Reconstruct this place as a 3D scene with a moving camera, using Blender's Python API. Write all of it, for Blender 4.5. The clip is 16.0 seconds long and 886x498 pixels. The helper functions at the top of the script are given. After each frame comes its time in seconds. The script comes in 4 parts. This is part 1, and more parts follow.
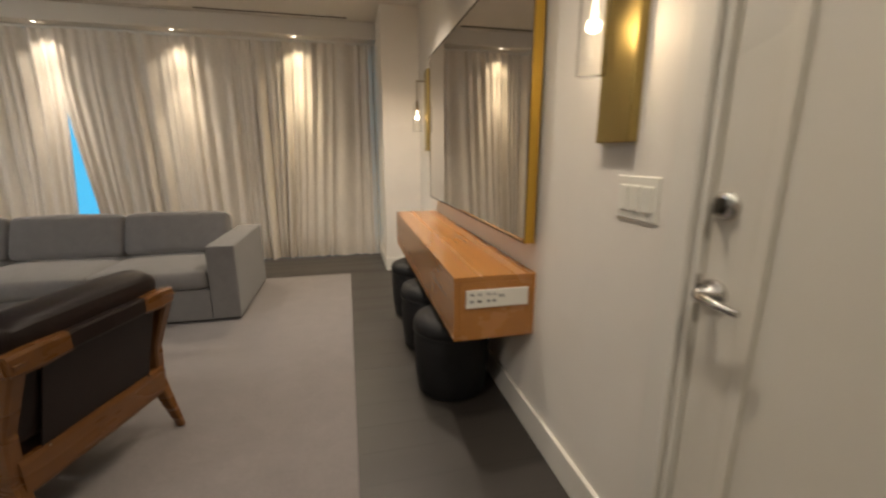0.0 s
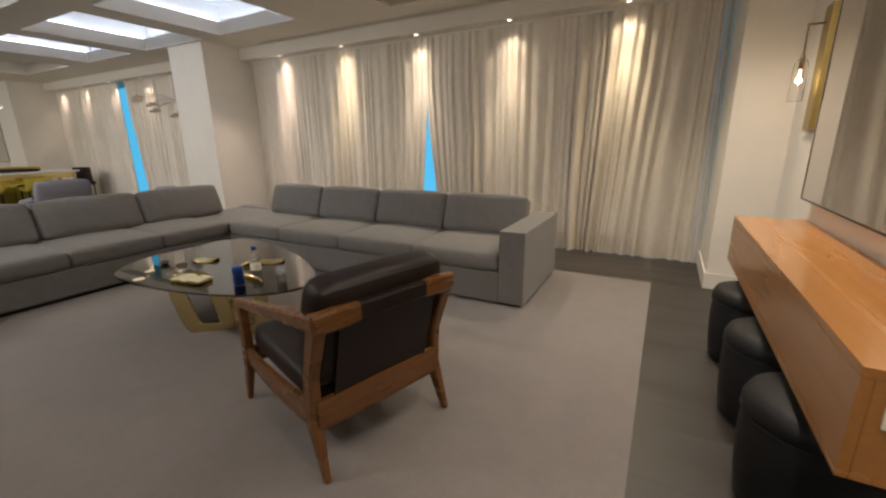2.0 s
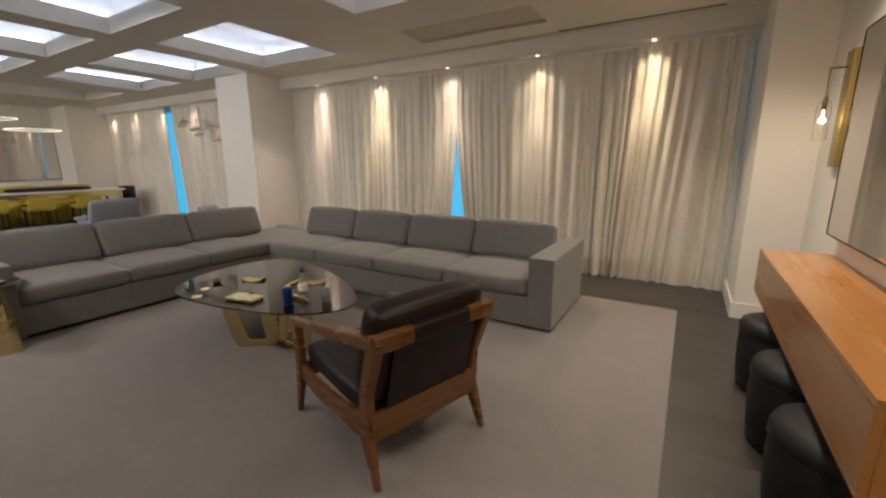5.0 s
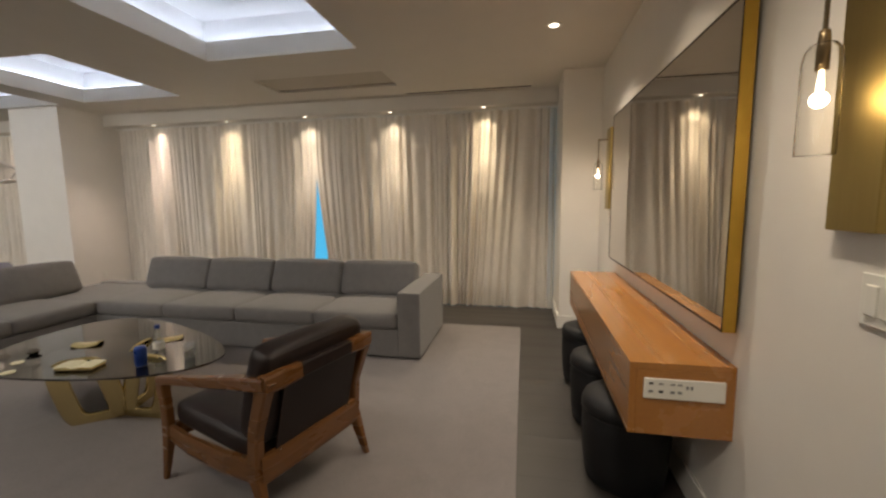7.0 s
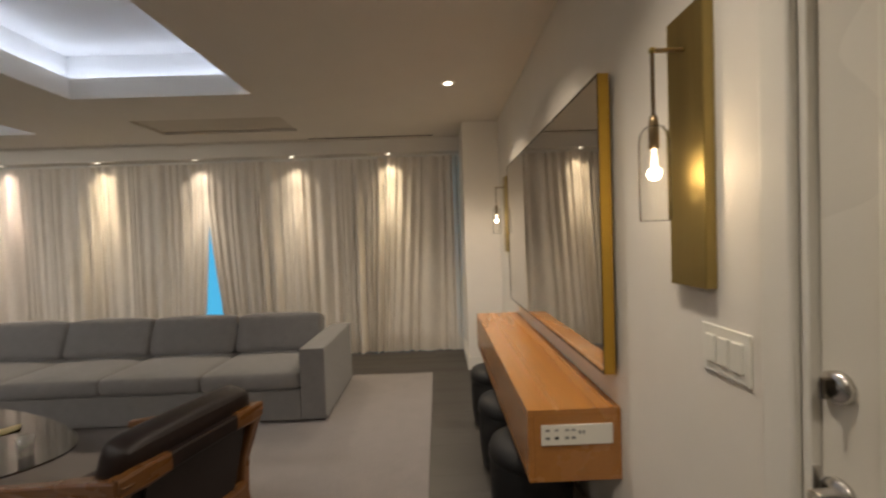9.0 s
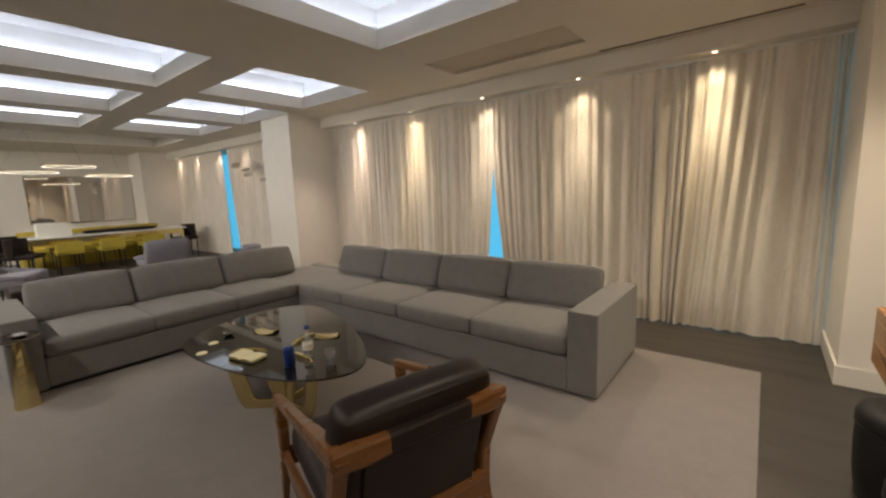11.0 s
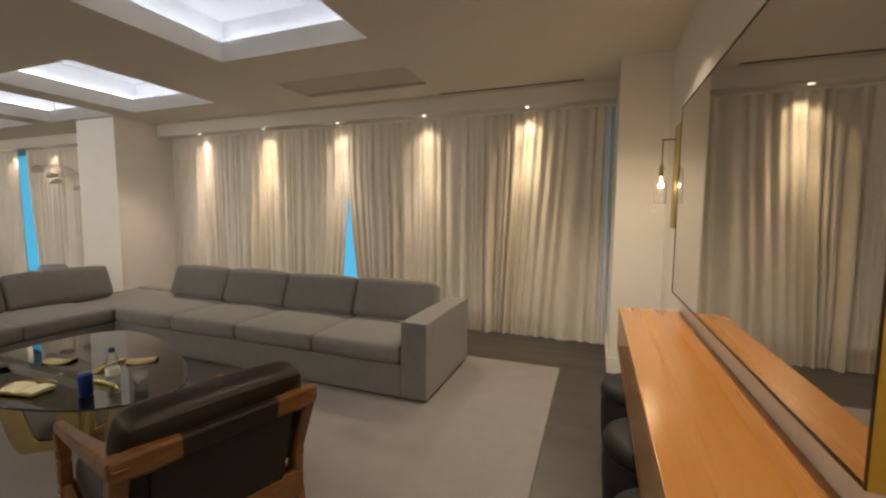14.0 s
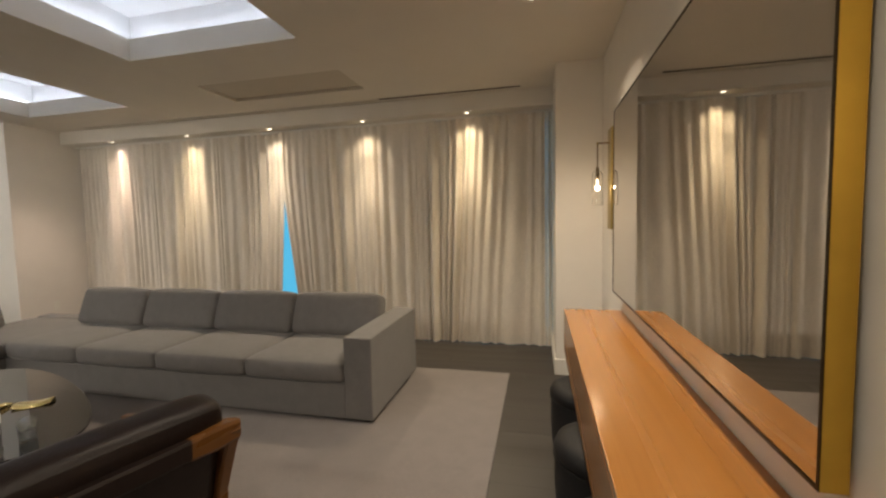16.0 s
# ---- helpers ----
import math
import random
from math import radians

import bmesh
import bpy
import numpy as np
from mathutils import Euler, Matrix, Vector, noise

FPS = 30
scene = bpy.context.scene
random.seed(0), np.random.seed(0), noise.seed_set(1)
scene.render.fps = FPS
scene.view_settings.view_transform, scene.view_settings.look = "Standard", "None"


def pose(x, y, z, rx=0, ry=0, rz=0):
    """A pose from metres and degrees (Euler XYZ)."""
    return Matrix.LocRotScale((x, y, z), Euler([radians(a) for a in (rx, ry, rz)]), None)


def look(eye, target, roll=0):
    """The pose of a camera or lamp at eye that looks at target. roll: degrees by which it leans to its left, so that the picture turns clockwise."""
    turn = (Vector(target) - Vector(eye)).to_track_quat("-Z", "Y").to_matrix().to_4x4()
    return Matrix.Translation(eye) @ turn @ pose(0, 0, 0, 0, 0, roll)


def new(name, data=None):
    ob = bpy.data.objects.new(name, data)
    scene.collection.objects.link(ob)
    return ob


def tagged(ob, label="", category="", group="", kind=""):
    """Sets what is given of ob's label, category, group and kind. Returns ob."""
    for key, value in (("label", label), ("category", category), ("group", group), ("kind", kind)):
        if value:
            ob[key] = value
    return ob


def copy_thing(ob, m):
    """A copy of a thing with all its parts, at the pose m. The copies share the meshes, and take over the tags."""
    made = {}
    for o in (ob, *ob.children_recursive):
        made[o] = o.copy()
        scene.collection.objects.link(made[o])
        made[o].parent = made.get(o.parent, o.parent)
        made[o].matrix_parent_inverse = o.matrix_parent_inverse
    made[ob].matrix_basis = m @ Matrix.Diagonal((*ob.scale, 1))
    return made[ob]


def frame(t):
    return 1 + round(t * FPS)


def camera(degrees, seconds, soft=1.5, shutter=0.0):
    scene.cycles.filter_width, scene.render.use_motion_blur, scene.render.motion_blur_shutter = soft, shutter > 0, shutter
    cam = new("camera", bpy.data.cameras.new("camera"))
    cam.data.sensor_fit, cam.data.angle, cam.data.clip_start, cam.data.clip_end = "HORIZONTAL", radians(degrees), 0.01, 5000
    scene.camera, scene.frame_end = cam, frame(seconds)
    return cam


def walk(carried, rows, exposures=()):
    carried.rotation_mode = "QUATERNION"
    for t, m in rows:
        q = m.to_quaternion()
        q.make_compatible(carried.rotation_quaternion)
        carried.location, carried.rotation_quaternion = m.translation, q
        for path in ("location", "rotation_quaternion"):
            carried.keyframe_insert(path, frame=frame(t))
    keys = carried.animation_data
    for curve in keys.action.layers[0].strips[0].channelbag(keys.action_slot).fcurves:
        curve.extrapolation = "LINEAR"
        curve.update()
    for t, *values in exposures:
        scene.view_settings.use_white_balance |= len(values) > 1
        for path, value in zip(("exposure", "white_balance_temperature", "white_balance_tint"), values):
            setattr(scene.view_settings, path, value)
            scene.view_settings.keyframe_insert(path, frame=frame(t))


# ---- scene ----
cam = camera(94.8, 16.0, soft=2.3, shutter=0.3)
PATH = [
    (0, (-0.771, -1.558, 1.268), (-0.334, 0.340, 0.815), -0.06),
    (0.5, (-0.877, -1.253, 1.334), (-0.754, 0.688, 0.869), -0.24),
    (1, (-0.833, -1.207, 1.257), (-0.974, 0.738, 0.813), -0.51),
    (1.5, (-0.900, -1.105, 1.271), (-1.413, 0.757, 0.750), 0.15),
    (2, (-0.790, -1.122, 1.250), (-1.705, 0.572, 0.745), -0.70),
    (2.5, (-0.738, -1.571, 1.366), (-1.672, 0.138, 0.914), -0.0),
    (3, (-0.762, -1.601, 1.348), (-1.814, 0.045, 0.921), -0.4),
    (3.2, (-0.750, -1.590, 1.345), (-1.830, 0.045, 0.928), -0.6),
    (5.3, (-0.850, -1.261, 1.340), (-1.812, 0.440, 0.920), 0.1),
    (5.5, (-0.880, -1.240, 1.355), (-1.722, 0.526, 0.935), -0.1),
    (6, (-0.782, -1.602, 1.355), (-1.388, 0.274, 1.02), -0.5),
    (6.5, (-0.777, -1.591, 1.355), (-1.271, 0.324, 1.06), -0.4),
    (7, (-0.767, -1.596, 1.378), (-1.155, 0.352, 1.149), -0.6),
    (7.5, (-0.724, -1.587, 1.403), (-0.897, 0.4, 1.253), -1.6),
    (8, (-0.662, -1.583, 1.449), (-0.482, 0.408, 1.414), -2.0),
    (8.5, (-0.649, -1.58, 1.468), (-0.355, 0.398, 1.476), -3.0),
    (9, (-0.689, -1.558, 1.449), (-0.664, 0.441, 1.397), -2.0),
    (9.5, (-0.679, -1.451, 1.42), (-1.121, 0.496, 1.304), -0.8),
    (10, (-1.100, -0.741, 1.478), (-1.858, 1.102, 1.239), 2.0),
    (10.2, (-1.063, -0.754, 1.472), (-1.951, 1.017, 1.201), 0.88),
    (12.3, (-0.599, -1.018, 1.39), (-1.999, 0.395, 1.185), -1.0),
    (12.5, (-0.591, -1.025, 1.409), (-1.966, 0.422, 1.29), -0.6),
    (13, (-0.57, -0.978, 1.396), (-1.534, 0.77, 1.275), 0.8),
    (13.5, (-0.55, -0.94, 1.389), (-1.292, 0.909, 1.212), 0.4),
    (14, (-0.531, -0.915, 1.387), (-1.231, 0.951, 1.215), 0.5),
    (14.5, (-0.492, -0.893, 1.379), (-1.061, 1.016, 1.202), 0.0),
    (15, (-0.482, -0.853, 1.391), (-0.93, 1.086, 1.188), -0.9),
    (15.5, (-0.485, -0.847, 1.374), (-0.982, 1.084, 1.214), -0.9),
    (16, (-0.528, -0.803, 1.378), (-0.987, 1.139, 1.244), -1.2),
]
walk(cam, [(t, look(e, g, r)) for t, e, g, r in PATH],
     exposures=[(0, 1.16, 6600, 10), (3, 1.06, 6560, 10), (5.5, 1.02, 6600, 10), (9.3, 0.90, 6600, 10), (10.1, 1.08, 6650, 10), (12.3, 1.04, 7150, 10), (16, 0.97, 7000, 10)])

# ---------------- world and exposure ----------------
world = bpy.data.worlds.new("world")
scene.world = world
world.use_nodes = True
sky = world.node_tree.nodes.new("ShaderNodeTexSky")
sky.sky_type = 'NISHITA'
sky.sun_disc = False
sky.sun_elevation = radians(8)
sky.sun_rotation = radians(200)
world.node_tree.links.new(sky.outputs[0], world.node_tree.nodes["Background"].inputs[0])
world.node_tree.nodes["Background"].inputs[1].default_value = 0.1

CEIL = 2.70
WARM = (1.0, 0.80, 0.56)


def spot(name, loc, power, angle, blend=0.6, color=WARM, tilt=(0, 0, 0), size=0.03):
    data = bpy.data.lights.new(name, 'SPOT')
    data.energy, data.spot_size, data.spot_blend, data.color = power, radians(angle), blend, color
    data.shadow_soft_size = size
    ob = new(name, data)
    ob.location = loc
    ob.rotation_euler = [radians(a) for a in tilt]
    return ob


CURTAIN_LIGHTS = [-1.27 - 1.2 * i for i in range(5)] + [-8.75 - 1.2 * i for i in range(5)]
# four lamps by the mirror wall, then a row added as fill
CEILING_AND_FILL_LIGHTS = [(-0.56, 0.55), (-0.56, 1.77), (-0.56, -0.67), (-0.56, -1.9)] + [(-2.3 - 1.85 * i, -1.75) for i in range(7)]


# ---------------- materials ----------------
def mat(name, color, rough=0.5, metal=0.0, grain=0.0, scale=30.0, bump=0.0, bump_scale=200.0, spec=0.5, stretch=(1, 1, 1), per_object=0.0, sheen=0.0, coat=0.0):
    m = bpy.data.materials.new(name)
    m.use_nodes = True
    nt = m.node_tree
    b = nt.nodes["Principled BSDF"]
    b.inputs["Roughness"].default_value = rough
    b.inputs["Metallic"].default_value = metal
    b.inputs["Specular IOR Level"].default_value = spec
    b.inputs["Sheen Weight"].default_value = sheen
    b.inputs["Coat Weight"].default_value = coat
    b.inputs["Coat Roughness"].default_value = 0.15
    b.inputs["Base Color"].default_value = (*color, 1)
    tc = nt.nodes.new("ShaderNodeTexCoord")
    mp = nt.nodes.new("ShaderNodeMapping")
    mp.inputs["Scale"].default_value = stretch
    nt.links.new(tc.outputs["Object"], mp.inputs[0])
    if grain > 0:
        n1 = nt.nodes.new("ShaderNodeTexNoise")
        n1.inputs["Scale"].default_value = scale
        n1.inputs["Detail"].default_value = 6
        n2 = nt.nodes.new("ShaderNodeTexNoise")
        n2.inputs["Scale"].default_value = scale * 0.12
        n2.inputs["Detail"].default_value = 3
        nt.links.new(mp.outputs[0], n1.inputs["Vector"])
        nt.links.new(mp.outputs[0], n2.inputs["Vector"])
        add = nt.nodes.new("ShaderNodeMath")
        add.operation = 'ADD'
        nt.links.new(n1.outputs["Fac"], add.inputs[0])
        nt.links.new(n2.outputs["Fac"], add.inputs[1])
        last = add.outputs[0]
        if per_object > 0:
            oi = nt.nodes.new("ShaderNodeObjectInfo")
            ma = nt.nodes.new("ShaderNodeMath")
            ma.operation = 'MULTIPLY_ADD'
            ma.inputs[1].default_value = per_object
            nt.links.new(oi.outputs["Random"], ma.inputs[0])
            nt.links.new(last, ma.inputs[2])
            last = ma.outputs[0]
        mr = nt.nodes.new("ShaderNodeMapRange")
        mr.inputs["From Min"].default_value = 0.6
        mr.inputs["From Max"].default_value = 1.4 + per_object
        mr.inputs["To Min"].default_value = 1 - grain
        mr.inputs["To Max"].default_value = 1 + grain
        nt.links.new(last, mr.inputs["Value"])
        mx = nt.nodes.new("ShaderNodeVectorMath")
        mx.operation = 'SCALE'
        mx.inputs[0].default_value = color
        nt.links.new(mr.outputs[0], mx.inputs["Scale"])
        nt.links.new(mx.outputs[0], b.inputs["Base Color"])
        rr = nt.nodes.new("ShaderNodeMapRange")
        rr.inputs["From Min"].default_value = 0.3
        rr.inputs["From Max"].default_value = 0.7
        rr.inputs["To Min"].default_value = max(0.02, rough - 0.08)
        rr.inputs["To Max"].default_value = min(1, rough + 0.08)
        nt.links.new(n2.outputs["Fac"], rr.inputs["Value"])
        nt.links.new(rr.outputs[0], b.inputs["Roughness"])
    if bump > 0:
        nb = nt.nodes.new("ShaderNodeTexNoise")
        nb.inputs["Scale"].default_value = bump_scale
        nb.inputs["Detail"].default_value = 3
        nt.links.new(mp.outputs[0], nb.inputs["Vector"])
        bp = nt.nodes.new("ShaderNodeBump")
        bp.inputs["Strength"].default_value = bump
        bp.inputs["Distance"].default_value = 0.004
        nt.links.new(nb.outputs["Fac"], bp.inputs["Height"])
        nt.links.new(bp.outputs[0], b.inputs["Normal"])
    return m


def glow(name, color, strength):
    m = bpy.data.materials.new(name)
    m.use_nodes = True
    nt = m.node_tree
    nt.nodes.remove(nt.nodes["Principled BSDF"])
    e = nt.nodes.new("ShaderNodeEmission")
    e.inputs[0].default_value = (*color, 1)
    e.inputs[1].default_value = strength
    nt.links.new(e.outputs[0], nt.nodes["Material Output"].inputs[0])
    return m


def glass(name, color, rough=0.0, ior=1.45):
    m = bpy.data.materials.new(name)
    m.use_nodes = True
    b = m.node_tree.nodes["Principled BSDF"]
    b.inputs["Base Color"].default_value = (*color, 1)
    b.inputs["Roughness"].default_value = rough
    b.inputs["IOR"].default_value = ior
    b.inputs["Transmission Weight"].default_value = 1
    return m


def clear_sheet(name, gloss):
    """Thin clear glass: see-through with a share of mirror gloss."""
    m = bpy.data.materials.new(name)
    m.use_nodes = True
    nt = m.node_tree
    nt.nodes.remove(nt.nodes["Principled BSDF"])
    tr = nt.nodes.new("ShaderNodeBsdfTransparent")
    tr.inputs[0].default_value = (0.93, 0.95, 0.95, 1)
    gl = nt.nodes.new("ShaderNodeBsdfGlossy")
    gl.inputs["Roughness"].default_value = 0.05
    mix = nt.nodes.new("ShaderNodeMixShader")
    mix.inputs[0].default_value = gloss
    nt.links.new(tr.outputs[0], mix.inputs[1])
    nt.links.new(gl.outputs[0], mix.inputs[2])
    nt.links.new(mix.outputs[0], nt.nodes["Material Output"].inputs[0])
    return m


BRONZE = mat("dark_bronze", (0.20, 0.145, 0.08), 0.34, metal=1, grain=0.08, scale=40)
TUMBLER = clear_sheet("tumbler_glass", 0.3)
WALL = mat("wall_paint", (0.80, 0.76, 0.69), 0.6, grain=0.03, scale=6, bump=0.06, bump_scale=90)
CEILPAINT = mat("ceiling_paint", (0.72, 0.68, 0.61), 0.8, grain=0.03, scale=4, bump=0.05, bump_scale=80)
TAUPE = mat("taupe_panel", (0.56, 0.51, 0.43), 0.7, grain=0.04, scale=8)
THIN = glass("thin_glass", (0.98, 0.98, 0.97), 0.0, 1.13)
COVE = mat("cove_paint", (0.80, 0.80, 0.80), 0.7, grain=0.02, scale=5)
TRIM = mat("trim_paint", (0.78, 0.75, 0.68), 0.35, grain=0.02, scale=8)
DOOR = mat("door_paint", (0.74, 0.70, 0.61), 0.32, grain=0.02, scale=5, bump=0.03, bump_scale=60)
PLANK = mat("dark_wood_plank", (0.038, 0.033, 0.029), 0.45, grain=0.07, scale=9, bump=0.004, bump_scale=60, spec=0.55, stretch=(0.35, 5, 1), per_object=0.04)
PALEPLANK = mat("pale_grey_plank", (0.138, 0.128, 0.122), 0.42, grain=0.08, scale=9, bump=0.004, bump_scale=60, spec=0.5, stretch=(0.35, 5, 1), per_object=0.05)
SUBFLOOR = mat("floor_joint", (0.022, 0.019, 0.016), 0.8)
RUG = mat("rug_wool", (0.196, 0.174, 0.166), 0.97, grain=0.10, scale=60, bump=0.55, bump_scale=320, spec=0.1, sheen=0.2)
SOFA = mat("grey_woven_fabric", (0.174, 0.166, 0.160), 0.93, grain=0.13, scale=120, bump=0.35, bump_scale=600, spec=0.15, sheen=0.15)
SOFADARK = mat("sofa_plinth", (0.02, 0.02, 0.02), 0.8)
LEATHER = mat("black_leather", (0.0135, 0.0072, 0.0058), 0.47, grain=0.25, scale=25, bump=0.25, bump_scale=140, spec=0.36)
STOOL = mat("black_vinyl", (0.010, 0.010, 0.011), 0.58, grain=0.2, scale=25, bump=0.3, bump_scale=160, spec=0.28)
WALNUT = mat("walnut", (0.150, 0.063, 0.018), 0.29, grain=0.11, scale=18, bump=0.06, bump_scale=80, stretch=(1, 1, 5))
OAK = mat("shelf_veneer", (0.395, 0.170, 0.043), 0.25, grain=0.10, scale=7, stretch=(9, 0.22, 9), coat=0.35)
BRASS = mat("polished_brass", (0.74, 0.60, 0.29), 0.11, metal=1, grain=0.06, scale=8)
BRUSHED = mat("brushed_brass", (0.36, 0.27, 0.10), 0.40, metal=1, grain=0.10, scale=60, stretch=(1, 1, 0.05))
GOLD = mat("gold_frame", (0.60, 0.38, 0.07), 0.34, metal=1, grain=0.08, scale=20)
CHROME = mat("satin_chrome", (0.62, 0.60, 0.57), 0.2, metal=1)
NICKEL = mat("satin_nickel", (0.70, 0.64, 0.57), 0.36, metal=1)
STEEL = mat("smoked_steel", (0.25, 0.23, 0.20), 0.12, metal=1)
BLACK = mat("black_paint_and_shade", (0.012, 0.012, 0.013), 0.35)
WHITEPLASTIC = mat("white_plastic", (0.80, 0.78, 0.70), 0.3)
GREYPLASTIC = mat("grey_plastic", (0.22, 0.22, 0.21), 0.4)
BLUECAN = mat("blue_can", (0.015, 0.05, 0.24), 0.3, metal=0.3, grain=0.2, scale=30)
PAPER_GLINT = mat("cream_paper_and_glint", (0.76, 0.70, 0.46), 0.6, grain=0.1, scale=40)
EDGE = mat("dark_bronze_edge", (0.06, 0.042, 0.022), 0.4, metal=1)
MIRROR = mat("mirror_silver", (0.64, 0.615, 0.585), 0.02, metal=1)
SMOKED = glass("smoked_glass", (0.060, 0.060, 0.056), 0.0, 2.0)
CLEAR = glass("clear_glass", (0.97, 0.98, 0.97))
LILAC = mat("lilac_grey_fabric", (0.24, 0.235, 0.27), 0.9, grain=0.1, scale=100, bump=0.2, bump_scale=400)
MARBLE = mat("white_stone", (0.75, 0.73, 0.68), 0.25, grain=0.06, scale=6)
YELLOW = mat("mustard_fabric", (0.50, 0.38, 0.05), 0.8, grain=0.1, scale=60)
LED = glow("led_strip", (0.75, 0.83, 1.0), 3.9)
BULB = glow("bulb_glow", (1.0, 0.82, 0.58), 2.8)
LAMPDISC = glow("downlight_glow", (1.0, 0.88, 0.70), 2.4)
RINGGLOW = glow("ring_glow", (1.0, 0.93, 0.8), 1.7)
DUSK = glow("dusk_sky", (0.085, 0.51, 0.86), 0.55)


def curtain_material():
    m = mat("linen_curtain", (0.84, 0.77, 0.67), 0.9, grain=0.10, scale=90, bump=0.2, bump_scale=500, spec=0.1, stretch=(1, 1, 0.3))
    nt = m.node_tree
    b = nt.nodes["Principled BSDF"]
    tr = nt.nodes.new("ShaderNodeBsdfTranslucent")
    tr.inputs[0].default_value = (0.5, 0.45, 0.38, 1)
    mix = nt.nodes.new("ShaderNodeMixShader")
    mix.inputs[0].default_value = 0.12
    nt.links.new(b.outputs[0], mix.inputs[1])
    nt.links.new(tr.outputs[0], mix.inputs[2])
    nt.links.new(mix.outputs[0], nt.nodes["Material Output"].inputs[0])
    return m


CURTAIN = curtain_material()


def sheer_material():
    """Open-weave voile: part of the daylight passes straight through."""
    m = mat("sheer_voile", (0.74, 0.70, 0.62), 0.9, grain=0.08, scale=90, spec=0.1, stretch=(1, 1, 0.3))
    nt = m.node_tree
    tr = nt.nodes.new("ShaderNodeBsdfTransparent")
    mix = nt.nodes.new("ShaderNodeMixShader")
    mix.inputs[0].default_value = 0.09
    nt.links.new(nt.nodes["Principled BSDF"].outputs[0], mix.inputs[1])
    nt.links.new(tr.outputs[0], mix.inputs[2])
    nt.links.new(mix.outputs[0], nt.nodes["Material Output"].inputs[0])
    return m


SHEER = sheer_material()


# ---------------- mesh helpers ----------------
def mesh_ob(name, bm, material, smooth=False):
    me = bpy.data.meshes.new(name)
    bmesh.ops.recalc_face_normals(bm, faces=bm.faces[:])
    bm.to_mesh(me)
    bm.free()
    me.materials.append(material)
    if smooth:
        for p in me.polygons:
            p.use_smooth = True
    return new(name, me)


def part(name, bm, material, parent, label="", smooth=False):
    ob = mesh_ob(name, bm, material, smooth)
    ob.parent = parent
    if label:
        ob["label"] = label
    return ob


def thing(name, loc=(0, 0, 0), rz=0, label="", category="", group="", kind=""):
    ob = new(name)
    ob.empty_display_size = 0.1
    ob.matrix_basis = pose(*loc, 0, 0, rz)
    return tagged(ob, label, category, group, kind)


def box(x0, x1, y0, y1, z0, z1, bevel=0.0, seg=2, bm=None):
    b = bmesh.new()
    bmesh.ops.create_cube(b, size=1)
    bmesh.ops.scale(b, vec=(x1 - x0, y1 - y0, z1 - z0), verts=b.verts[:])
    bmesh.ops.translate(b, vec=((x0 + x1) / 2, (y0 + y1) / 2, (z0 + z1) / 2), verts=b.verts[:])
    if bevel > 0:
        bmesh.ops.bevel(b, geom=b.edges[:], offset=bevel, segments=seg, affect='EDGES', profile=0.5)
    return joined(bm, b)


def joined(bm, b):
    if bm is None:
        return b
    tmp = bpy.data.meshes.new("tmp")
    b.to_mesh(tmp)
    b.free()
    bm.from_mesh(tmp)
    bpy.data.meshes.remove(tmp)
    return bm


def cyl(r0, r1, z0, z1, n=24, bm=None, caps=True, loc=(0, 0)):
    b = bmesh.new()
    bmesh.ops.create_cone(b, cap_ends=caps, segments=n, radius1=r0, radius2=r1, depth=z1 - z0)
    bmesh.ops.translate(b, vec=(loc[0], loc[1], (z0 + z1) / 2), verts=b.verts[:])
    return joined(bm, b)


def lathe(profile, n=32, bm=None, loc=(0, 0, 0)):
    """A turned body from (radius, height) pairs."""
    b = bmesh.new()
    rings = []
    for r, z in profile:
        rings.append([b.verts.new((loc[0] + r * math.cos(2 * math.pi * i / n), loc[1] + r * math.sin(2 * math.pi * i / n), loc[2] + z)) for i in range(n)])
    for a, c in zip(rings, rings[1:]):
        for i in range(n):
            b.faces.new((a[i], a[(i + 1) % n], c[(i + 1) % n], c[i]))
    if profile[0][0] > 1e-4:
        b.faces.new(rings[0][::-1])
    if profile[-1][0] > 1e-4:
        b.faces.new(rings[-1])
    bmesh.ops.remove_doubles(b, verts=b.verts[:], dist=1e-5)
    return joined(bm, b)


def bar(points, w, h, bm=None, up=(0, 0, 1), taper=None, closed=False):
    """A bar of rectangular section swept along points; w across, h along up."""
    b = bmesh.new()
    rings = []
    P = [Vector(p) for p in points]
    N = len(P)
    for i, p in enumerate(P):
        if closed:
            t = (P[(i + 1) % N] - P[i - 1]).normalized()
        else:
            t = (P[min(i + 1, N - 1)] - P[max(i - 1, 0)]).normalized()
        u = Vector(up)
        s = t.cross(u)
        if s.length < 1e-3:
            s = t.cross(Vector((0, 1, 0)))
        s.normalize()
        u = s.cross(t).normalized()
        k = taper[i] if taper else 1
        c = []
        for a, e in ((-.5, -.36), (-.36, -.5), (.36, -.5), (.5, -.36), (.5, .36), (.36, .5), (-.36, .5), (-.5, .36)):
            c.append(b.verts.new(p + s * (a * w * k) + u * (e * h * k)))
        rings.append(c)
    pairs = list(zip(rings, rings[1:]))
    if closed:
        pairs.append((rings[-1], rings[0]))
    for a, c in pairs:
        for i in range(8):
            b.faces.new((a[i], a[(i + 1) % 8], c[(i + 1) % 8], c[i]))
    if not closed:
        b.faces.new(rings[0][::-1])
        b.faces.new(rings[-1])
    return joined(bm, b)


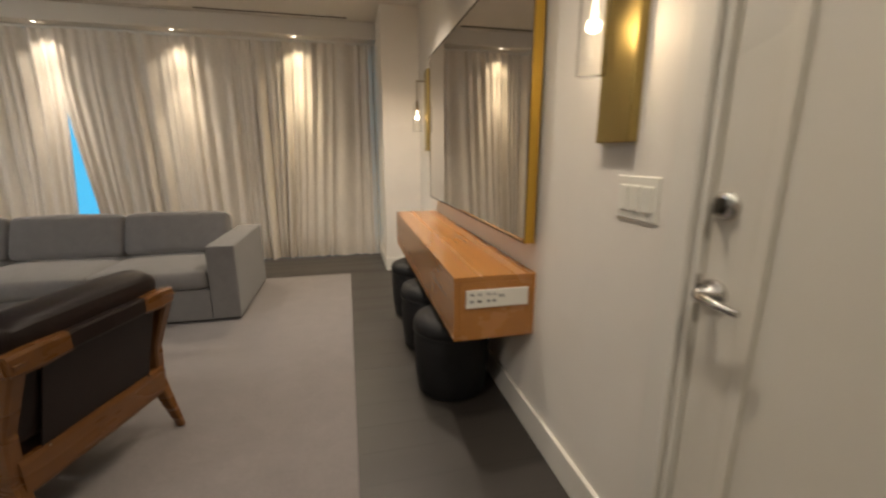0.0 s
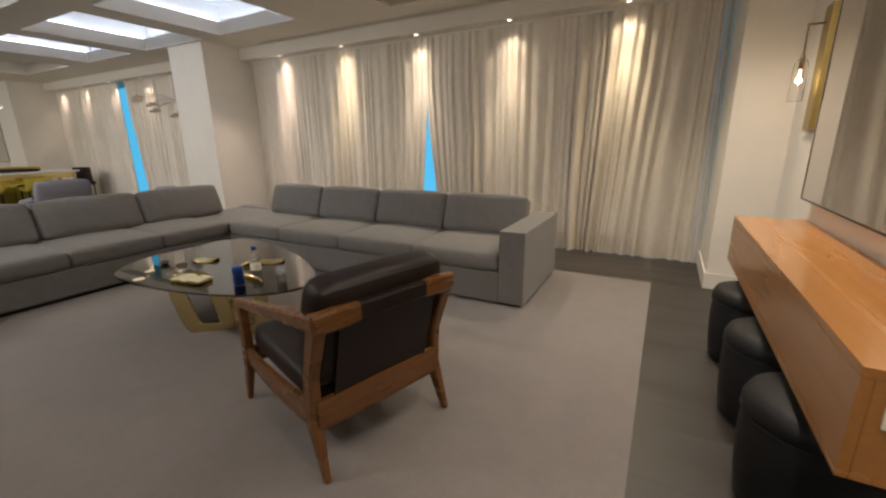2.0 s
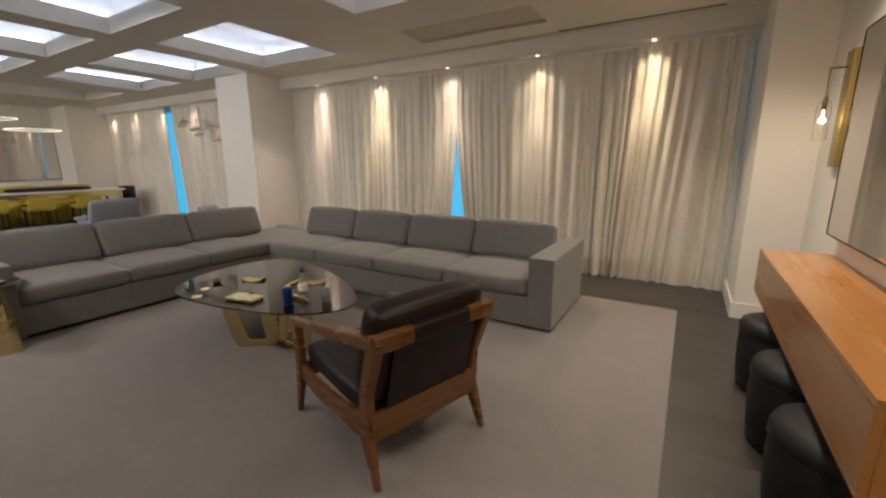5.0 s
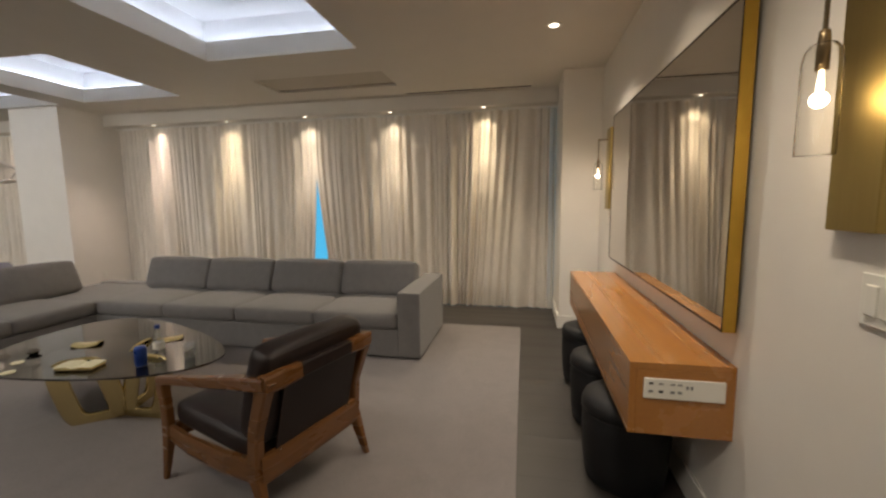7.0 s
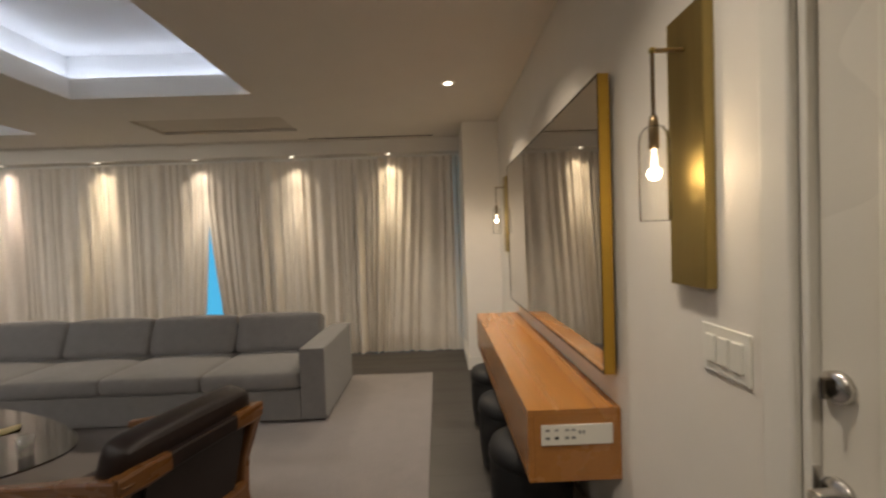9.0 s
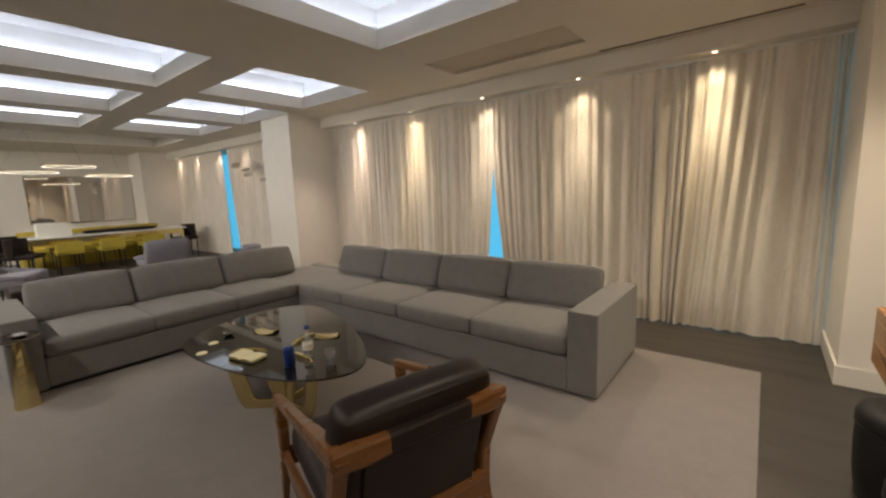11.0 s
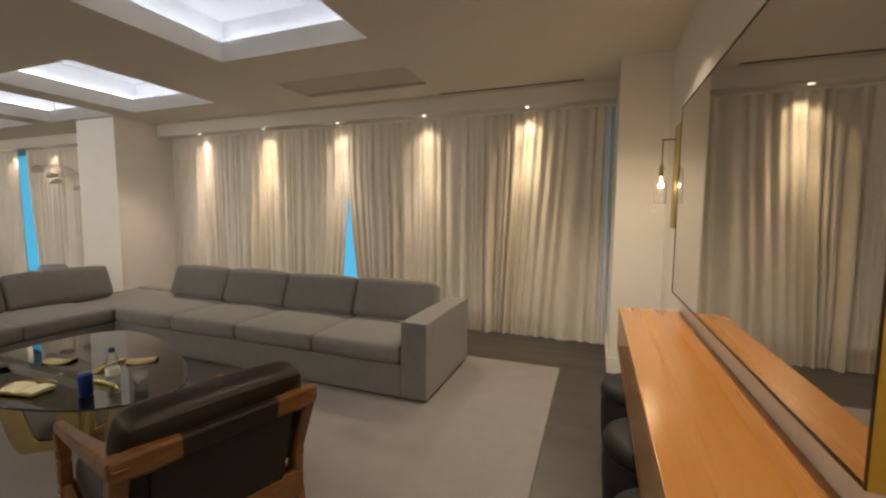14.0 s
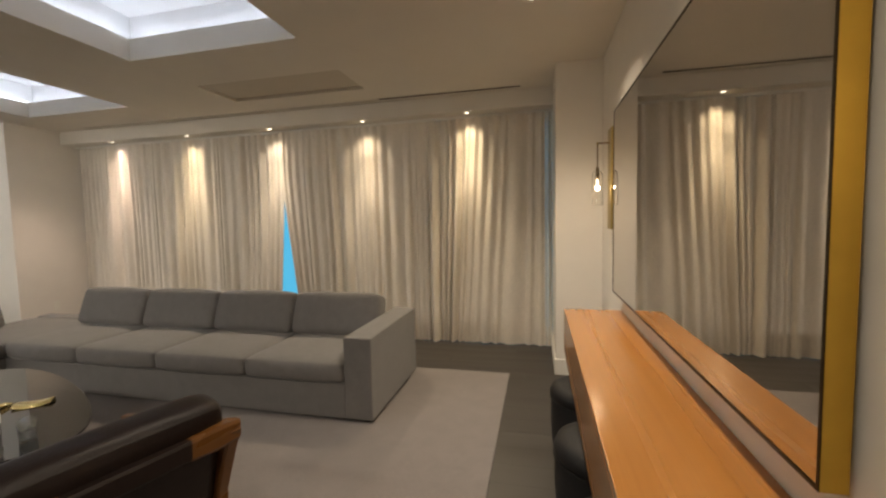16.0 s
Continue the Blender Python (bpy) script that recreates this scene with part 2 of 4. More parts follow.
def tube(points, r, n=10, bm=None, closed=False):
    b = bmesh.new()
    P = [Vector(p) for p in points]
    N = len(P)
    rings = []
    for i, p in enumerate(P):
        if closed:
            t = (P[(i + 1) % N] - P[i - 1]).normalized()
        else:
            t = (P[min(i + 1, N - 1)] - P[max(i - 1, 0)]).normalized()
        u = Vector((0, 0, 1)) if abs(t.z) < 0.9 else Vector((1, 0, 0))
        s = t.cross(u).normalized()
        u = s.cross(t)
        rr = r[i] if isinstance(r, (list, tuple)) else r
        rings.append([b.verts.new(p + (s * math.cos(2 * math.pi * k / n) + u * math.sin(2 * math.pi * k / n)) * rr) for k in range(n)])
    pairs = list(zip(rings, rings[1:]))
    if closed:
        pairs.append((rings[-1], rings[0]))
    for a, c in pairs:
        for k in range(n):
            b.faces.new((a[k], a[(k + 1) % n], c[(k + 1) % n], c[k]))
    if not closed:
        b.faces.new(rings[0][::-1])
        b.faces.new(rings[-1])
    return joined(bm, b)


def cushion(sx, sy, sz, puff=0.02, r=0.04, cuts=8, seed=0, lump=0.35):
    """A stuffed block with rounded edges, its faces swollen and slightly uneven; base centre at the origin."""
    b = bmesh.new()
    bmesh.ops.create_cube(b, size=2)
    bmesh.ops.subdivide_edges(b, edges=b.edges[:], cuts=cuts, use_grid_fill=True)
    half = Vector((sx / 2, sy / 2, sz / 2))
    r = min(r, 0.48 * min(sx, sy, sz))
    for v in b.verts:
        u = Vector(v.co)
        # crowd the grid towards the edges, then round them with radius r
        p = Vector([half[k] * math.sin(u[k] * math.pi / 2) for k in range(3)])
        core = Vector([max(-(half[k] - r), min(half[k] - r, p[k])) for k in range(3)])
        d = p - core
        q = core + d.normalized() * r if d.length > 1e-6 else p
        n = Vector((q.x / half.x, q.y / half.y, q.z / half.z))
        wob = 1 + lump * noise.noise(Vector((q.x * 4 + seed * 3.1, q.y * 4, q.z * 5 + seed)))
        swell = [(1 - n[(k + 1) % 3] ** 2) * (1 - n[(k + 2) % 3] ** 2) for k in range(3)]
        for k in range(3):
            if abs(u[k]) > 0.99:
                q[k] += math.copysign(puff * max(0.0, swell[k]) ** 0.75 * wob * (0.45 if k == 0 and sx > sy else 1.0), u[k])
        v.co = q + Vector((0, 0, half.z))
    return b


def subsurf(ob, levels=1):
    s = ob.modifiers.new("subsurf", 'SUBSURF')
    s.levels = s.render_levels = levels
    return ob


# ---------------- structure ----------------
X0, X1, Y0, Y1 = -15.0, 0.0, -3.6, 4.0
CURT_Y = 3.70


def structure(name, bm, material, label="", category=""):
    return tagged(mesh_ob(name, bm, material), label, category or name.split("_")[0], kind="structure")


floor = structure("floor", box(X0, X1, Y0, Y1 + 0.2, -0.12, -0.012), SUBFLOOR, "dark stained wooden plank floor", "floor")

# mirror wall with the door opening
DY0, DY1, DH = -1.74, -0.80, 2.06
wall_e = box(0, 0.16, DY1, Y1 + 0.2, 0, 3.2)
box(0, 0.16, Y0, DY0, 0, 3.2, bm=wall_e)
box(0, 0.16, DY0, DY1, DH, 3.2, bm=wall_e)
structure("wall_east", wall_e, WALL, "warm white painted wall carrying mirror and sconces", "wall")
structure("wall_west", box(X0 - 0.16, X0, Y0, 0.72 - 1.34, 0, 3.2), WALL, "warm white painted far wall", "wall")
structure("wall_west_2", box(X0 - 0.16, X0, 0.14, Y1 + 0.2, 0, 3.2), WALL, "warm white painted far wall behind the bar", "wall")
structure("wall_west_3", box(X0 - 0.16, X0, -0.62, 0.14, 2.04, 3.2), WALL, "warm white painted wall over the dark doorway", "wall")
structure("wall_south", box(X0 - 0.16, X1 + 0.16, Y0 - 0.16, Y0, 0, 3.2), WALL, "warm white painted wall", "wall")
structure("pier_east", box(-0.385, 0, 2.88, Y1 + 0.2, 0, 3.2), WALL, "white painted pier beside the curtain", "pier")
structure("column", box(-7.72, -6.88, 2.90, Y1 + 0.2, 0, 3.2), WALL, "white painted column between two curtained windows", "column")
structure("pier_west", box(-15.0, -14.0, 2.86, Y1 + 0.2, 0, 3.2), WALL, "white painted pier beside the far curtain", "pier")
# the dark beyond the doorway is put into a black surface
structure("side_room_back", box(-16.2, -16.1, -1.6, 1.2, 0, 3.2), BLACK, "side room back wall, its unlit dark put into black colour", "wall")

# window wall: sill and head with glazing between
win = box(X0, X1, Y1, Y1 + 0.2, 0, 0.08)
box(X0, X1, Y1, Y1 + 0.2, 2.55, 3.2, bm=win)
structure("wall_north", win, WALL, "low sill and head of the window wall", "wall")
structure("backdrop", box(X0 - 4, X1 + 4, 7.0, 7.05, -2, 6), DUSK, "plain blue dusk sky outside the windows", "sky")
k = 0
for xa, xb in ((-6.88, -0.385), (-14.0, -7.72)):
    k += 1
    w = thing("window_%d" % k, (0, 0, 0), label="tall window with dark frames behind linen curtains", category="window", kind="structure")
    n = 4
    step = (xb - xa) / n
    for i in range(n + 1):
        xm = xa + i * step
        part("window_frame", box(xm - 0.03, xm + 0.03, Y1 + 0.04, Y1 + 0.12, 0.08, 2.55, 0.004), BLACK, w)
    for i in range(n):
        pane = part("pane", box(xa + i * step + 0.03, xa + (i + 1) * step - 0.03, Y1 + 0.07, Y1 + 0.08, 0.08, 2.55), CLEAR, w)
        pane.visible_shadow = False


# ceiling with open coffers
COFFERS = [(-3.675, -2.195, 0.41, 1.87)]
for i in range(3):
    xr = -4.89 - 1.86 * i
    COFFERS.append((xr - 1.46, xr, 1.385, 2.84))
    COFFERS.append((xr - 1.46, xr, -0.52, 0.955))
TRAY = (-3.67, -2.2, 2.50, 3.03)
FAR_TRAY = (-12.6, -10.75, -0.47, 2.82)


def grid_sheet(holes, x0, x1, y0, y1, z0, z1, tops):
    xs = sorted({x0, x1, *[h[0] for h in holes], *[h[1] for h in holes]})
    ys = sorted({y0, y1, *[h[2] for h in holes], *[h[3] for h in holes]})
    b = bmesh.new()
    for xa, xb in zip(xs, xs[1:]):
        for ya, yb in zip(ys, ys[1:]):
            cx, cy = (xa + xb) / 2, (ya + yb) / 2
            if any(h[0] < cx < h[1] and h[2] < cy < h[3] for h in holes):
                continue
            b.faces.new([b.verts.new(p) for p in ((xa, ya, z0), (xa, yb, z0), (xb, yb, z0), (xb, ya, z0))])
    for h, zt in zip(holes, tops):
        r = [(h[0], h[2]), (h[1], h[2]), (h[1], h[3]), (h[0], h[3])]
        for p, q in zip(r, r[1:] + r[:1]):
            b.faces.new([b.verts.new(v) for v in ((*p, z0), (*q, z0), (*q, zt), (*p, zt))])
    bmesh.ops.remove_doubles(b, verts=b.verts[:], dist=1e-4)
    return b


LIP = 0.17
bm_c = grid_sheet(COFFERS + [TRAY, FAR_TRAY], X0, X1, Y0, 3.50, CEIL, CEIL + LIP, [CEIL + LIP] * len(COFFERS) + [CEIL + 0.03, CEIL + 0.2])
FX0, FX1, FY0, FY1 = FAR_TRAY
bm_c.faces.new([bm_c.verts.new(p) for p in ((FX0, FY0, CEIL + 0.2), (FX1, FY0, CEIL + 0.2), (FX1, FY1, CEIL + 0.2), (FX0, FY1, CEIL + 0.2))])
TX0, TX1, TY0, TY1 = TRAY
structure("ceiling", bm_c, CEILPAINT, "warm grey painted ceiling with square recesses", "ceiling")
cp = thing("ceiling_panel", (0, 0, 0), label="taupe access panel recessed in the ceiling", category="ceiling panel")
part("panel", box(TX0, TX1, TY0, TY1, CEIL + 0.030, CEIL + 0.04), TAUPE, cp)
soffit = box(X0, X1, 3.50, Y1 + 0.2, 2.53, 3.0)
structure("ceiling_soffit", soffit, CEILPAINT, "dropped ceiling strip over the curtains", "ceiling")
structure("roof_slab", box(X0 - 0.2, X1 + 0.2, Y0 - 0.2, Y1 + 0.2, 3.2, 3.3), WALL, "slab over the ceiling", "ceiling")

for (xa, xb, ya, yb) in COFFERS:
    c = thing("ceiling_coffer", ((xa + xb) / 2, (ya + yb) / 2, CEIL + LIP), label="recessed square ceiling coffer with hidden cool cove lighting", category="ceiling light", group="lit ceiling coffers")
    hx, hy = (xb - xa) / 2, (yb - ya) / 2
    o, h = 0.13, 0.24
    b = bmesh.new()
    # ledge ring
    for p in (((-hx - o, -hy - o), (hx + o, -hy - o), (hx, -hy), (-hx, -hy)), ((hx + o, -hy - o), (hx + o, hy + o), (hx, hy), (hx, -hy)),
              ((hx + o, hy + o), (-hx - o, hy + o), (-hx, hy), (hx, hy)), ((-hx - o, hy + o), (-hx - o, -hy - o), (-hx, -hy), (-hx, hy))):
        b.faces.new([b.verts.new((*q, 0.0)) for q in p])
    ring = [(-hx - o, -hy - o), (hx + o, -hy - o), (hx + o, hy + o), (-hx - o, hy + o)]
    for p, q in zip(ring, ring[1:] + ring[:1]):
        b.faces.new([b.verts.new(v) for v in ((*p, 0), (*q, 0), (*q, h), (*p, h))])
    b.faces.new([b.verts.new((*p, h)) for p in ring])
    bmesh.ops.remove_doubles(b, verts=b.verts[:], dist=1e-4)
    part("recess", b, COVE, c, "white painted recess")
    for (x0, x1, y0, y1) in ((-hx - 0.05, hx + 0.05, -hy - 0.07, -hy - 0.045), (-hx - 0.05, hx + 0.05, hy + 0.045, hy + 0.07),
                             (-hx - 0.07, -hx - 0.045, -hy - 0.03, hy + 0.03), (hx + 0.045, hx + 0.07, -hy - 0.03, hy + 0.03)):
        part("led_strip", box(x0, x1, y0, y1, 0.005, 0.018), LED, c, "glowing white light strip")


tray = thing("ceiling_tray_light", ((FX0 + FX1) / 2, (FY0 + FY1) / 2, CEIL), label="hidden light strips in the far ceiling tray", category="ceiling light")
part("led_strip", box((FX1 - FX0) / 2 - 0.04, (FX1 - FX0) / 2 - 0.01, (FY0 - FY1) / 2 + 0.05, (FY1 - FY0) / 2 - 0.05, 0.03, 0.05), LED, tray, "glowing white light strip")


def slot_vent(x0, x1, y, wid, tone):
    v = thing("slot_vent", ((x0 + x1) / 2, y, CEIL), label="long double slot air diffuser in the ceiling", category="air vent")
    h = (x1 - x0) / 2
    part("frame", box(-h, h, -0.028, 0.028, -0.004, 0.006), CEILPAINT, v)
    for s in (-0.012, 0.012):
        part("slot", box(-h + 0.01, h - 0.01, s - wid, s + wid, -0.007, -0.002), tone, v, "dark open slot")


slot_vent(-2.2, -0.69, 3.38, 0.0050, EDGE)
slot_vent(-6.3, -2.2, 3.42, 0.0026, TAUPE)

# baseboards
for nm, b in (("baseboard", box(-0.016, 0, -0.70, 2.88, 0, 0.14, 0.004)), ("baseboard_2", box(-0.401, -0.0, 2.864, 2.88, 0, 0.14, 0.004)),
              ("baseboard_3", box(-0.401, -0.385, 2.88, Y1, 0, 0.14, 0.004)), ("baseboard_4", box(-7.736, -6.864, 2.884, 2.90, 0, 0.14, 0.004)),
              ("baseboard_5", box(-6.88, -6.864, 2.90, Y1, 0, 0.14, 0.004)), ("baseboard_6", box(X0, X0 + 0.016, 0.24, 2.86, 0, 0.14, 0.004)),
              ("baseboard_7", box(X0, X0 + 0.016, Y0, -0.72, 0, 0.14, 0.004)), ("baseboard_8", box(X0, X1, Y0, Y0 + 0.016, 0, 0.14, 0.004)),
              ("baseboard_9", box(-0.016, 0, Y0, DY0 - 0.10, 0, 0.14, 0.004)), ("baseboard_10", box(-14.0, -13.984, 2.86, Y1, 0, 0.14, 0.004))):
    structure(nm, b, TRIM, "white painted baseboard", "baseboard")


# entrance door
def entrance_door():
    d = thing("door_1", (0, 0, 0), label="closed white panelled door with lever handle and deadbolt", category="door", kind="structure")
    # plain rounded casing round the opening
    for a, b_ in ((DY1 + 0.004, DY1 + 0.082), (DY0 - 0.082, DY0 - 0.004)):
        part("casing", box(-0.022, 0.0, a, b_, 0, DH + 0.085, 0.009, 3), TRIM, d)
    part("casing", box(-0.021, 0.0, DY0 - 0.004, DY1 + 0.004, DH + 0.007, DH + 0.084, 0.009, 3), TRIM, d)
    part("jamb", box(-0.004, 0.16, DY1 - 0.014, DY1 + 0.003, 0, DH, 0.002), TRIM, d)
    part("jamb", box(-0.004, 0.16, DY0 - 0.003, DY0 + 0.014, 0, DH, 0.002), TRIM, d)
    ya, yb = DY0 + 0.0165, DY1 - 0.0165
    part("slab", box(0.015, 0.055, ya, yb, 0.008, DH - 0.003, 0.002), DOOR, d)
    z0, z1, y0, y1 = 0.24, 1.86, ya + 0.11, yb - 0.11
    for q in (box(0.003, 0.017, y0, y1, z1 - 0.034, z1, 0.006, 3), box(0.003, 0.017, y0, y1, z0, z0 + 0.034, 0.006, 3),
              box(0.003, 0.017, y0, y0 + 0.034, z0 + 0.03, z1 - 0.03, 0.006, 3), box(0.003, 0.017, y1 - 0.034, y1, z0 + 0.03, z1 - 0.03, 0.006, 3)):
        part("moulding", q, DOOR, d)
    h = part("lever_handle", lathe([(0.0, 0.0), (0.031, 0.0), (0.031, 0.008), (0.025, 0.013), (0.013, 0.016), (0.012, 0.05), (0.0, 0.05)], 28), CHROME, d, "satin chrome lever handle", True)
    h.matrix_basis = pose(0.015, yb - 0.035, 0.965, 0, -90, 0)
    lv = part("lever", tube([(-0.035, yb - 0.035, 0.965), (-0.042, yb - 0.06, 0.966), (-0.044, yb - 0.085, 0.964), (-0.042, yb - 0.140, 0.961)], [0.011, 0.011, 0.010, 0.008], 12), CHROME, d, "", True)
    db = part("deadbolt", lathe([(0.0, 0.0), (0.030, 0.0), (0.030, 0.010), (0.024, 0.016), (0.0, 0.017)], 28), CHROME, d, "chrome deadbolt turn", True)
    db.matrix_basis = pose(0.015, yb - 0.035, 1.16, 0, -90, 0)
    part("thumb_turn", box(-0.020, -0.001, yb - 0.040, yb - 0.030, 1.141, 1.179, 0.003), STEEL, d)
    part("strike_plate", box(-0.002, 0.012, DY1 - 0.016, DY1 - 0.011, 0.93, 1.0), CHROME, d)


entrance_door()

# dark far doorway
d2 = thing("door_2", (0, 0, 0), label="black open doorway with white casing in the far wall", category="door", kind="structure")
part("casing", box(X0, X0 + 0.02, -0.70, -0.62, 0, 2.12, 0.004), TRIM, d2)
part("casing", box(X0, X0 + 0.02, 0.14, 0.22, 0, 2.12, 0.004), TRIM, d2)
part("casing", box(X0, X0 + 0.02, -0.62, 0.14, 2.04, 2.12, 0.004), TRIM, d2)
part("strike_plate", box(X0, X0 + 0.023, -0.66, -0.64, 0.93, 1.03), CHROME, d2, "chrome latch plate")
# the side room's other faces carry its shade as black colour too
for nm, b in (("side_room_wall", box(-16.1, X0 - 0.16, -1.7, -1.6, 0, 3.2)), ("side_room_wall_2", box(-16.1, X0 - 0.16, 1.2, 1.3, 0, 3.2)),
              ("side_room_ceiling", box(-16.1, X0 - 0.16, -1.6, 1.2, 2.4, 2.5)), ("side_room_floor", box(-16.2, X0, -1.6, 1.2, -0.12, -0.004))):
    structure(nm, b, BLACK, "side room surface coloured black in place of shade", "wall")
sc = thing("sideboard", (-15.85, -0.2, 0), label="dark sideboard with chrome edged shelves in the side room", category="cabinet")
part("body", box(-0.2, 0.2, -0.6, 0.6, 0.0, 0.70, 0.004), BLACK, sc)
part("top", box(-0.22, 0.24, -0.62, 0.62, 0.82, 0.84, 0.003), CHROME, sc, "chrome edged shelf")
part("shelf", box(-0.22, 0.24, -0.62, 0.62, 0.70, 0.715, 0.003), CHROME, sc)
for y in (-0.58, 0.58):
    part("post", cyl(0.012, 0.012, 0.715, 0.82, 8, loc=(0.2, y)), CHROME, sc)
vs = thing("vase", (-15.75, -0.1, 0.84), label="tall silver vase on the dark sideboard", category="vase")
part("body", lathe([(0.0, 0.0), (0.05, 0.0), (0.03, 0.06), (0.06, 0.2), (0.075, 0.32), (0.05, 0.4), (0.045, 0.4), (0.0, 0.36)], 24), CHROME, vs, "", True)


# ---------------- curtains ----------------
def drape_mesh(x0, x1, seed, top, lean0, lean1, tilt):
    """Pleated cloth from x0 to x1: tight pinches at the rail that open into soft folds; lean moves the hem's ends sideways."""
    rnd = random.Random(seed)
    edges = [x0]
    while edges[-1] < x1 - 0.05:
        edges.append(edges[-1] + rnd.choice((0.05, 0.065, 0.08, 0.08, 0.11, 0.15, 0.19)) * rnd.uniform(0.85, 1.2))
    k = (x1 - x0) / (edges[-1] - x0)
    edges = [x0 + (e - x0) * k for e in edges]
    cols = []
    for a, c in zip(edges, edges[1:]):
        w = c - a
        d = rnd.uniform(0.16, 0.36) * min(w, 0.13)
        n = max(5, int(w / 0.011))
        bias = rnd.uniform(0.65, 1.5)
        for i in range(n):
            u = (i / n) ** bias
            cols.append((a + w * i / n, d * math.cos(2 * math.pi * u), rnd.uniform(0.75, 1.25) if i == 0 else cols[-1][2]))
    cols.append((x1, 0.0, 1.0))
    rows, grid, b = 25, [], bmesh.new()
    for j in range(rows):
        v = j / (rows - 1)
        line = []
        for cx, cy, amp in cols:
            f = (cx - x0) / (x1 - x0)
            spread = max(0.0, (0.80 - v) / 0.80) ** 1.15
            ends = min(1, 10 * f, 10 * (1 - f))
            fold = amp * (0.72 + 0.38 * (1 - v)) + 0.75 * noise.noise(Vector((cx * 4.0, v * 1.5, seed)))
            sway = 0.030 * noise.noise(Vector((cx * 2.4, v * 1.1, seed + 3))) * (1 - v) ** 0.8 * ends
            drift = -tilt * (1 - v) ** 1.2 * max(0.0, math.sin(math.pi * min(1, max(0, (f - 0.62) / 0.38))))
            belly = 0.045 * noise.noise(Vector((cx * 1.7, v * 0.7, seed + 5))) + 0.016 * noise.noise(Vector((cx * 5.5, v * 2.2, seed + 8))) * (1 - v)
            hem = 0.012 * max(0.0, noise.noise(Vector((cx * 2.5, 0, seed)))) if j == 0 else 0.0
            x = cx + spread * (lean0 * (1 - f) ** 6 + lean1 * f ** 6) + sway + drift
            line.append(b.verts.new((x, CURT_Y + cy * fold + belly, 0.005 + (top - 0.005) * v + hem)))
        grid.append(line)
    for j in range(rows - 1):
        for i in range(len(cols) - 1):
            b.faces.new((grid[j][i], grid[j][i + 1], grid[j + 1][i + 1], grid[j + 1][i]))
    return b


def curtain(x0, x1, seed, label, lean0=0.0, lean1=0.0, top=2.505, tilt=0.0, sheer=0.0):
    """A drape on its rail; sheer is the width of the voile that shows past its edge at x1."""
    c = thing("curtain", ((x0 + x1) / 2, CURT_Y, 0), label=label, category="curtain", group="linen window curtains")
    ob = part("drape", drape_mesh(x0, x1 - sheer, seed, top, lean0, lean1, tilt), CURTAIN, c, "", True)
    ob.matrix_parent_inverse = c.matrix_basis.inverted()
    sol = ob.modifiers.new("thick", 'SOLIDIFY')
    sol.thickness = 0.003
    sol.use_rim = False
    if sheer:
        ob = part("sheer_edge", drape_mesh(x1 - sheer - 0.01, x1, seed + 1, top, 0, 0, 0), SHEER, c, "thin voile edge with blue dusk behind it", True)
        ob.matrix_parent_inverse = c.matrix_basis.inverted()
    rail = part("rail", box(x0, x1, CURT_Y - 0.015, CURT_Y + 0.015, top, 2.53), TRIM, c)
    rail.matrix_parent_inverse = c.matrix_basis.inverted()


curtain(-6.885, -3.60, 3, "beige linen curtain hanging in loose pleats", 0.0, -0.13)
curtain(-3.615, -0.390, 8, "beige linen curtain leaning open at one edge", 0.19, 0.0, tilt=0.15, sheer=0.07)
curtain(-14.0, -11.11, 13, "pale linen curtain at the far window", 0.0, 0.02)
curtain(-10.82, -7.74, 17, "pale linen curtain drawn beside the column", 0.20, 0.0)


# ---------------- lamps in the ceiling ----------------
def downlight(x, y, z, group, lens=0.026):
    d = thing("downlight", (x, y, z), label="small round recessed downlight with white trim", category="ceiling light", group=group)
    part("trim_ring", lathe([(lens - 0.001, 0.0), (lens + 0.022, -0.005), (lens + 0.027, -0.003), (lens + 0.027, 0.0)], 28), TRIM, d, "white trim ring", True)
    part("lens", cyl(lens, lens, -0.0025, -0.0005, 24), LAMPDISC, d, "glowing lens")


TINTS = ((1.0, 0.83, 0.58), (1.0, 0.84, 0.64), (1.0, 0.86, 0.70), (1.0, 0.82, 0.57), (1.0, 0.79, 0.68))
for i, x in enumerate(CURTAIN_LIGHTS):
    downlight(x, 3.575, 2.53, "curtain downlights", 0.020)
    tint = TINTS[i] if i < 5 else (1.0, 0.79, 0.65)
    spot("curtain_lamp", (x, 3.575, 2.518), 10 if i < 5 else 8, 104, 1.0, tint, (7, 0, 0), 0.06)
    if i < 5:
        spot("curtain_beam", (x, 3.535, 2.515), 34, 44, 1.0, tint, (6, 0, 0), 0.06)
        spot("curtain_spill", (x, 3.52, 2.51), 40, 92, 1.0, tint, (-24, 0, 0), 0.03)
for x, y in CEILING_AND_FILL_LIGHTS:
    # the added fill row gets a trim and lens as well
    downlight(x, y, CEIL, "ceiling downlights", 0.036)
    if x > -1:
        # the two over the shelf burn brightest
        power, angle, blend, tilt = (68 if y > 1 else 40 if y > 0 else 31), 112, 1.0, (4, 0, 0)
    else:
        # added fill row, unseen; wide beams aimed across the room towards the window wall
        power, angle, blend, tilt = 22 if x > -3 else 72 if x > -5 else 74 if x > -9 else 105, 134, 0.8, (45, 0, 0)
    spot("ceiling_or_fill_lamp", (x, y, CEIL - 0.015), power, angle, blend, (1.0, 0.88, 0.74) if x > -3 else (1.0, 0.95, 0.88), tilt, 0.05)

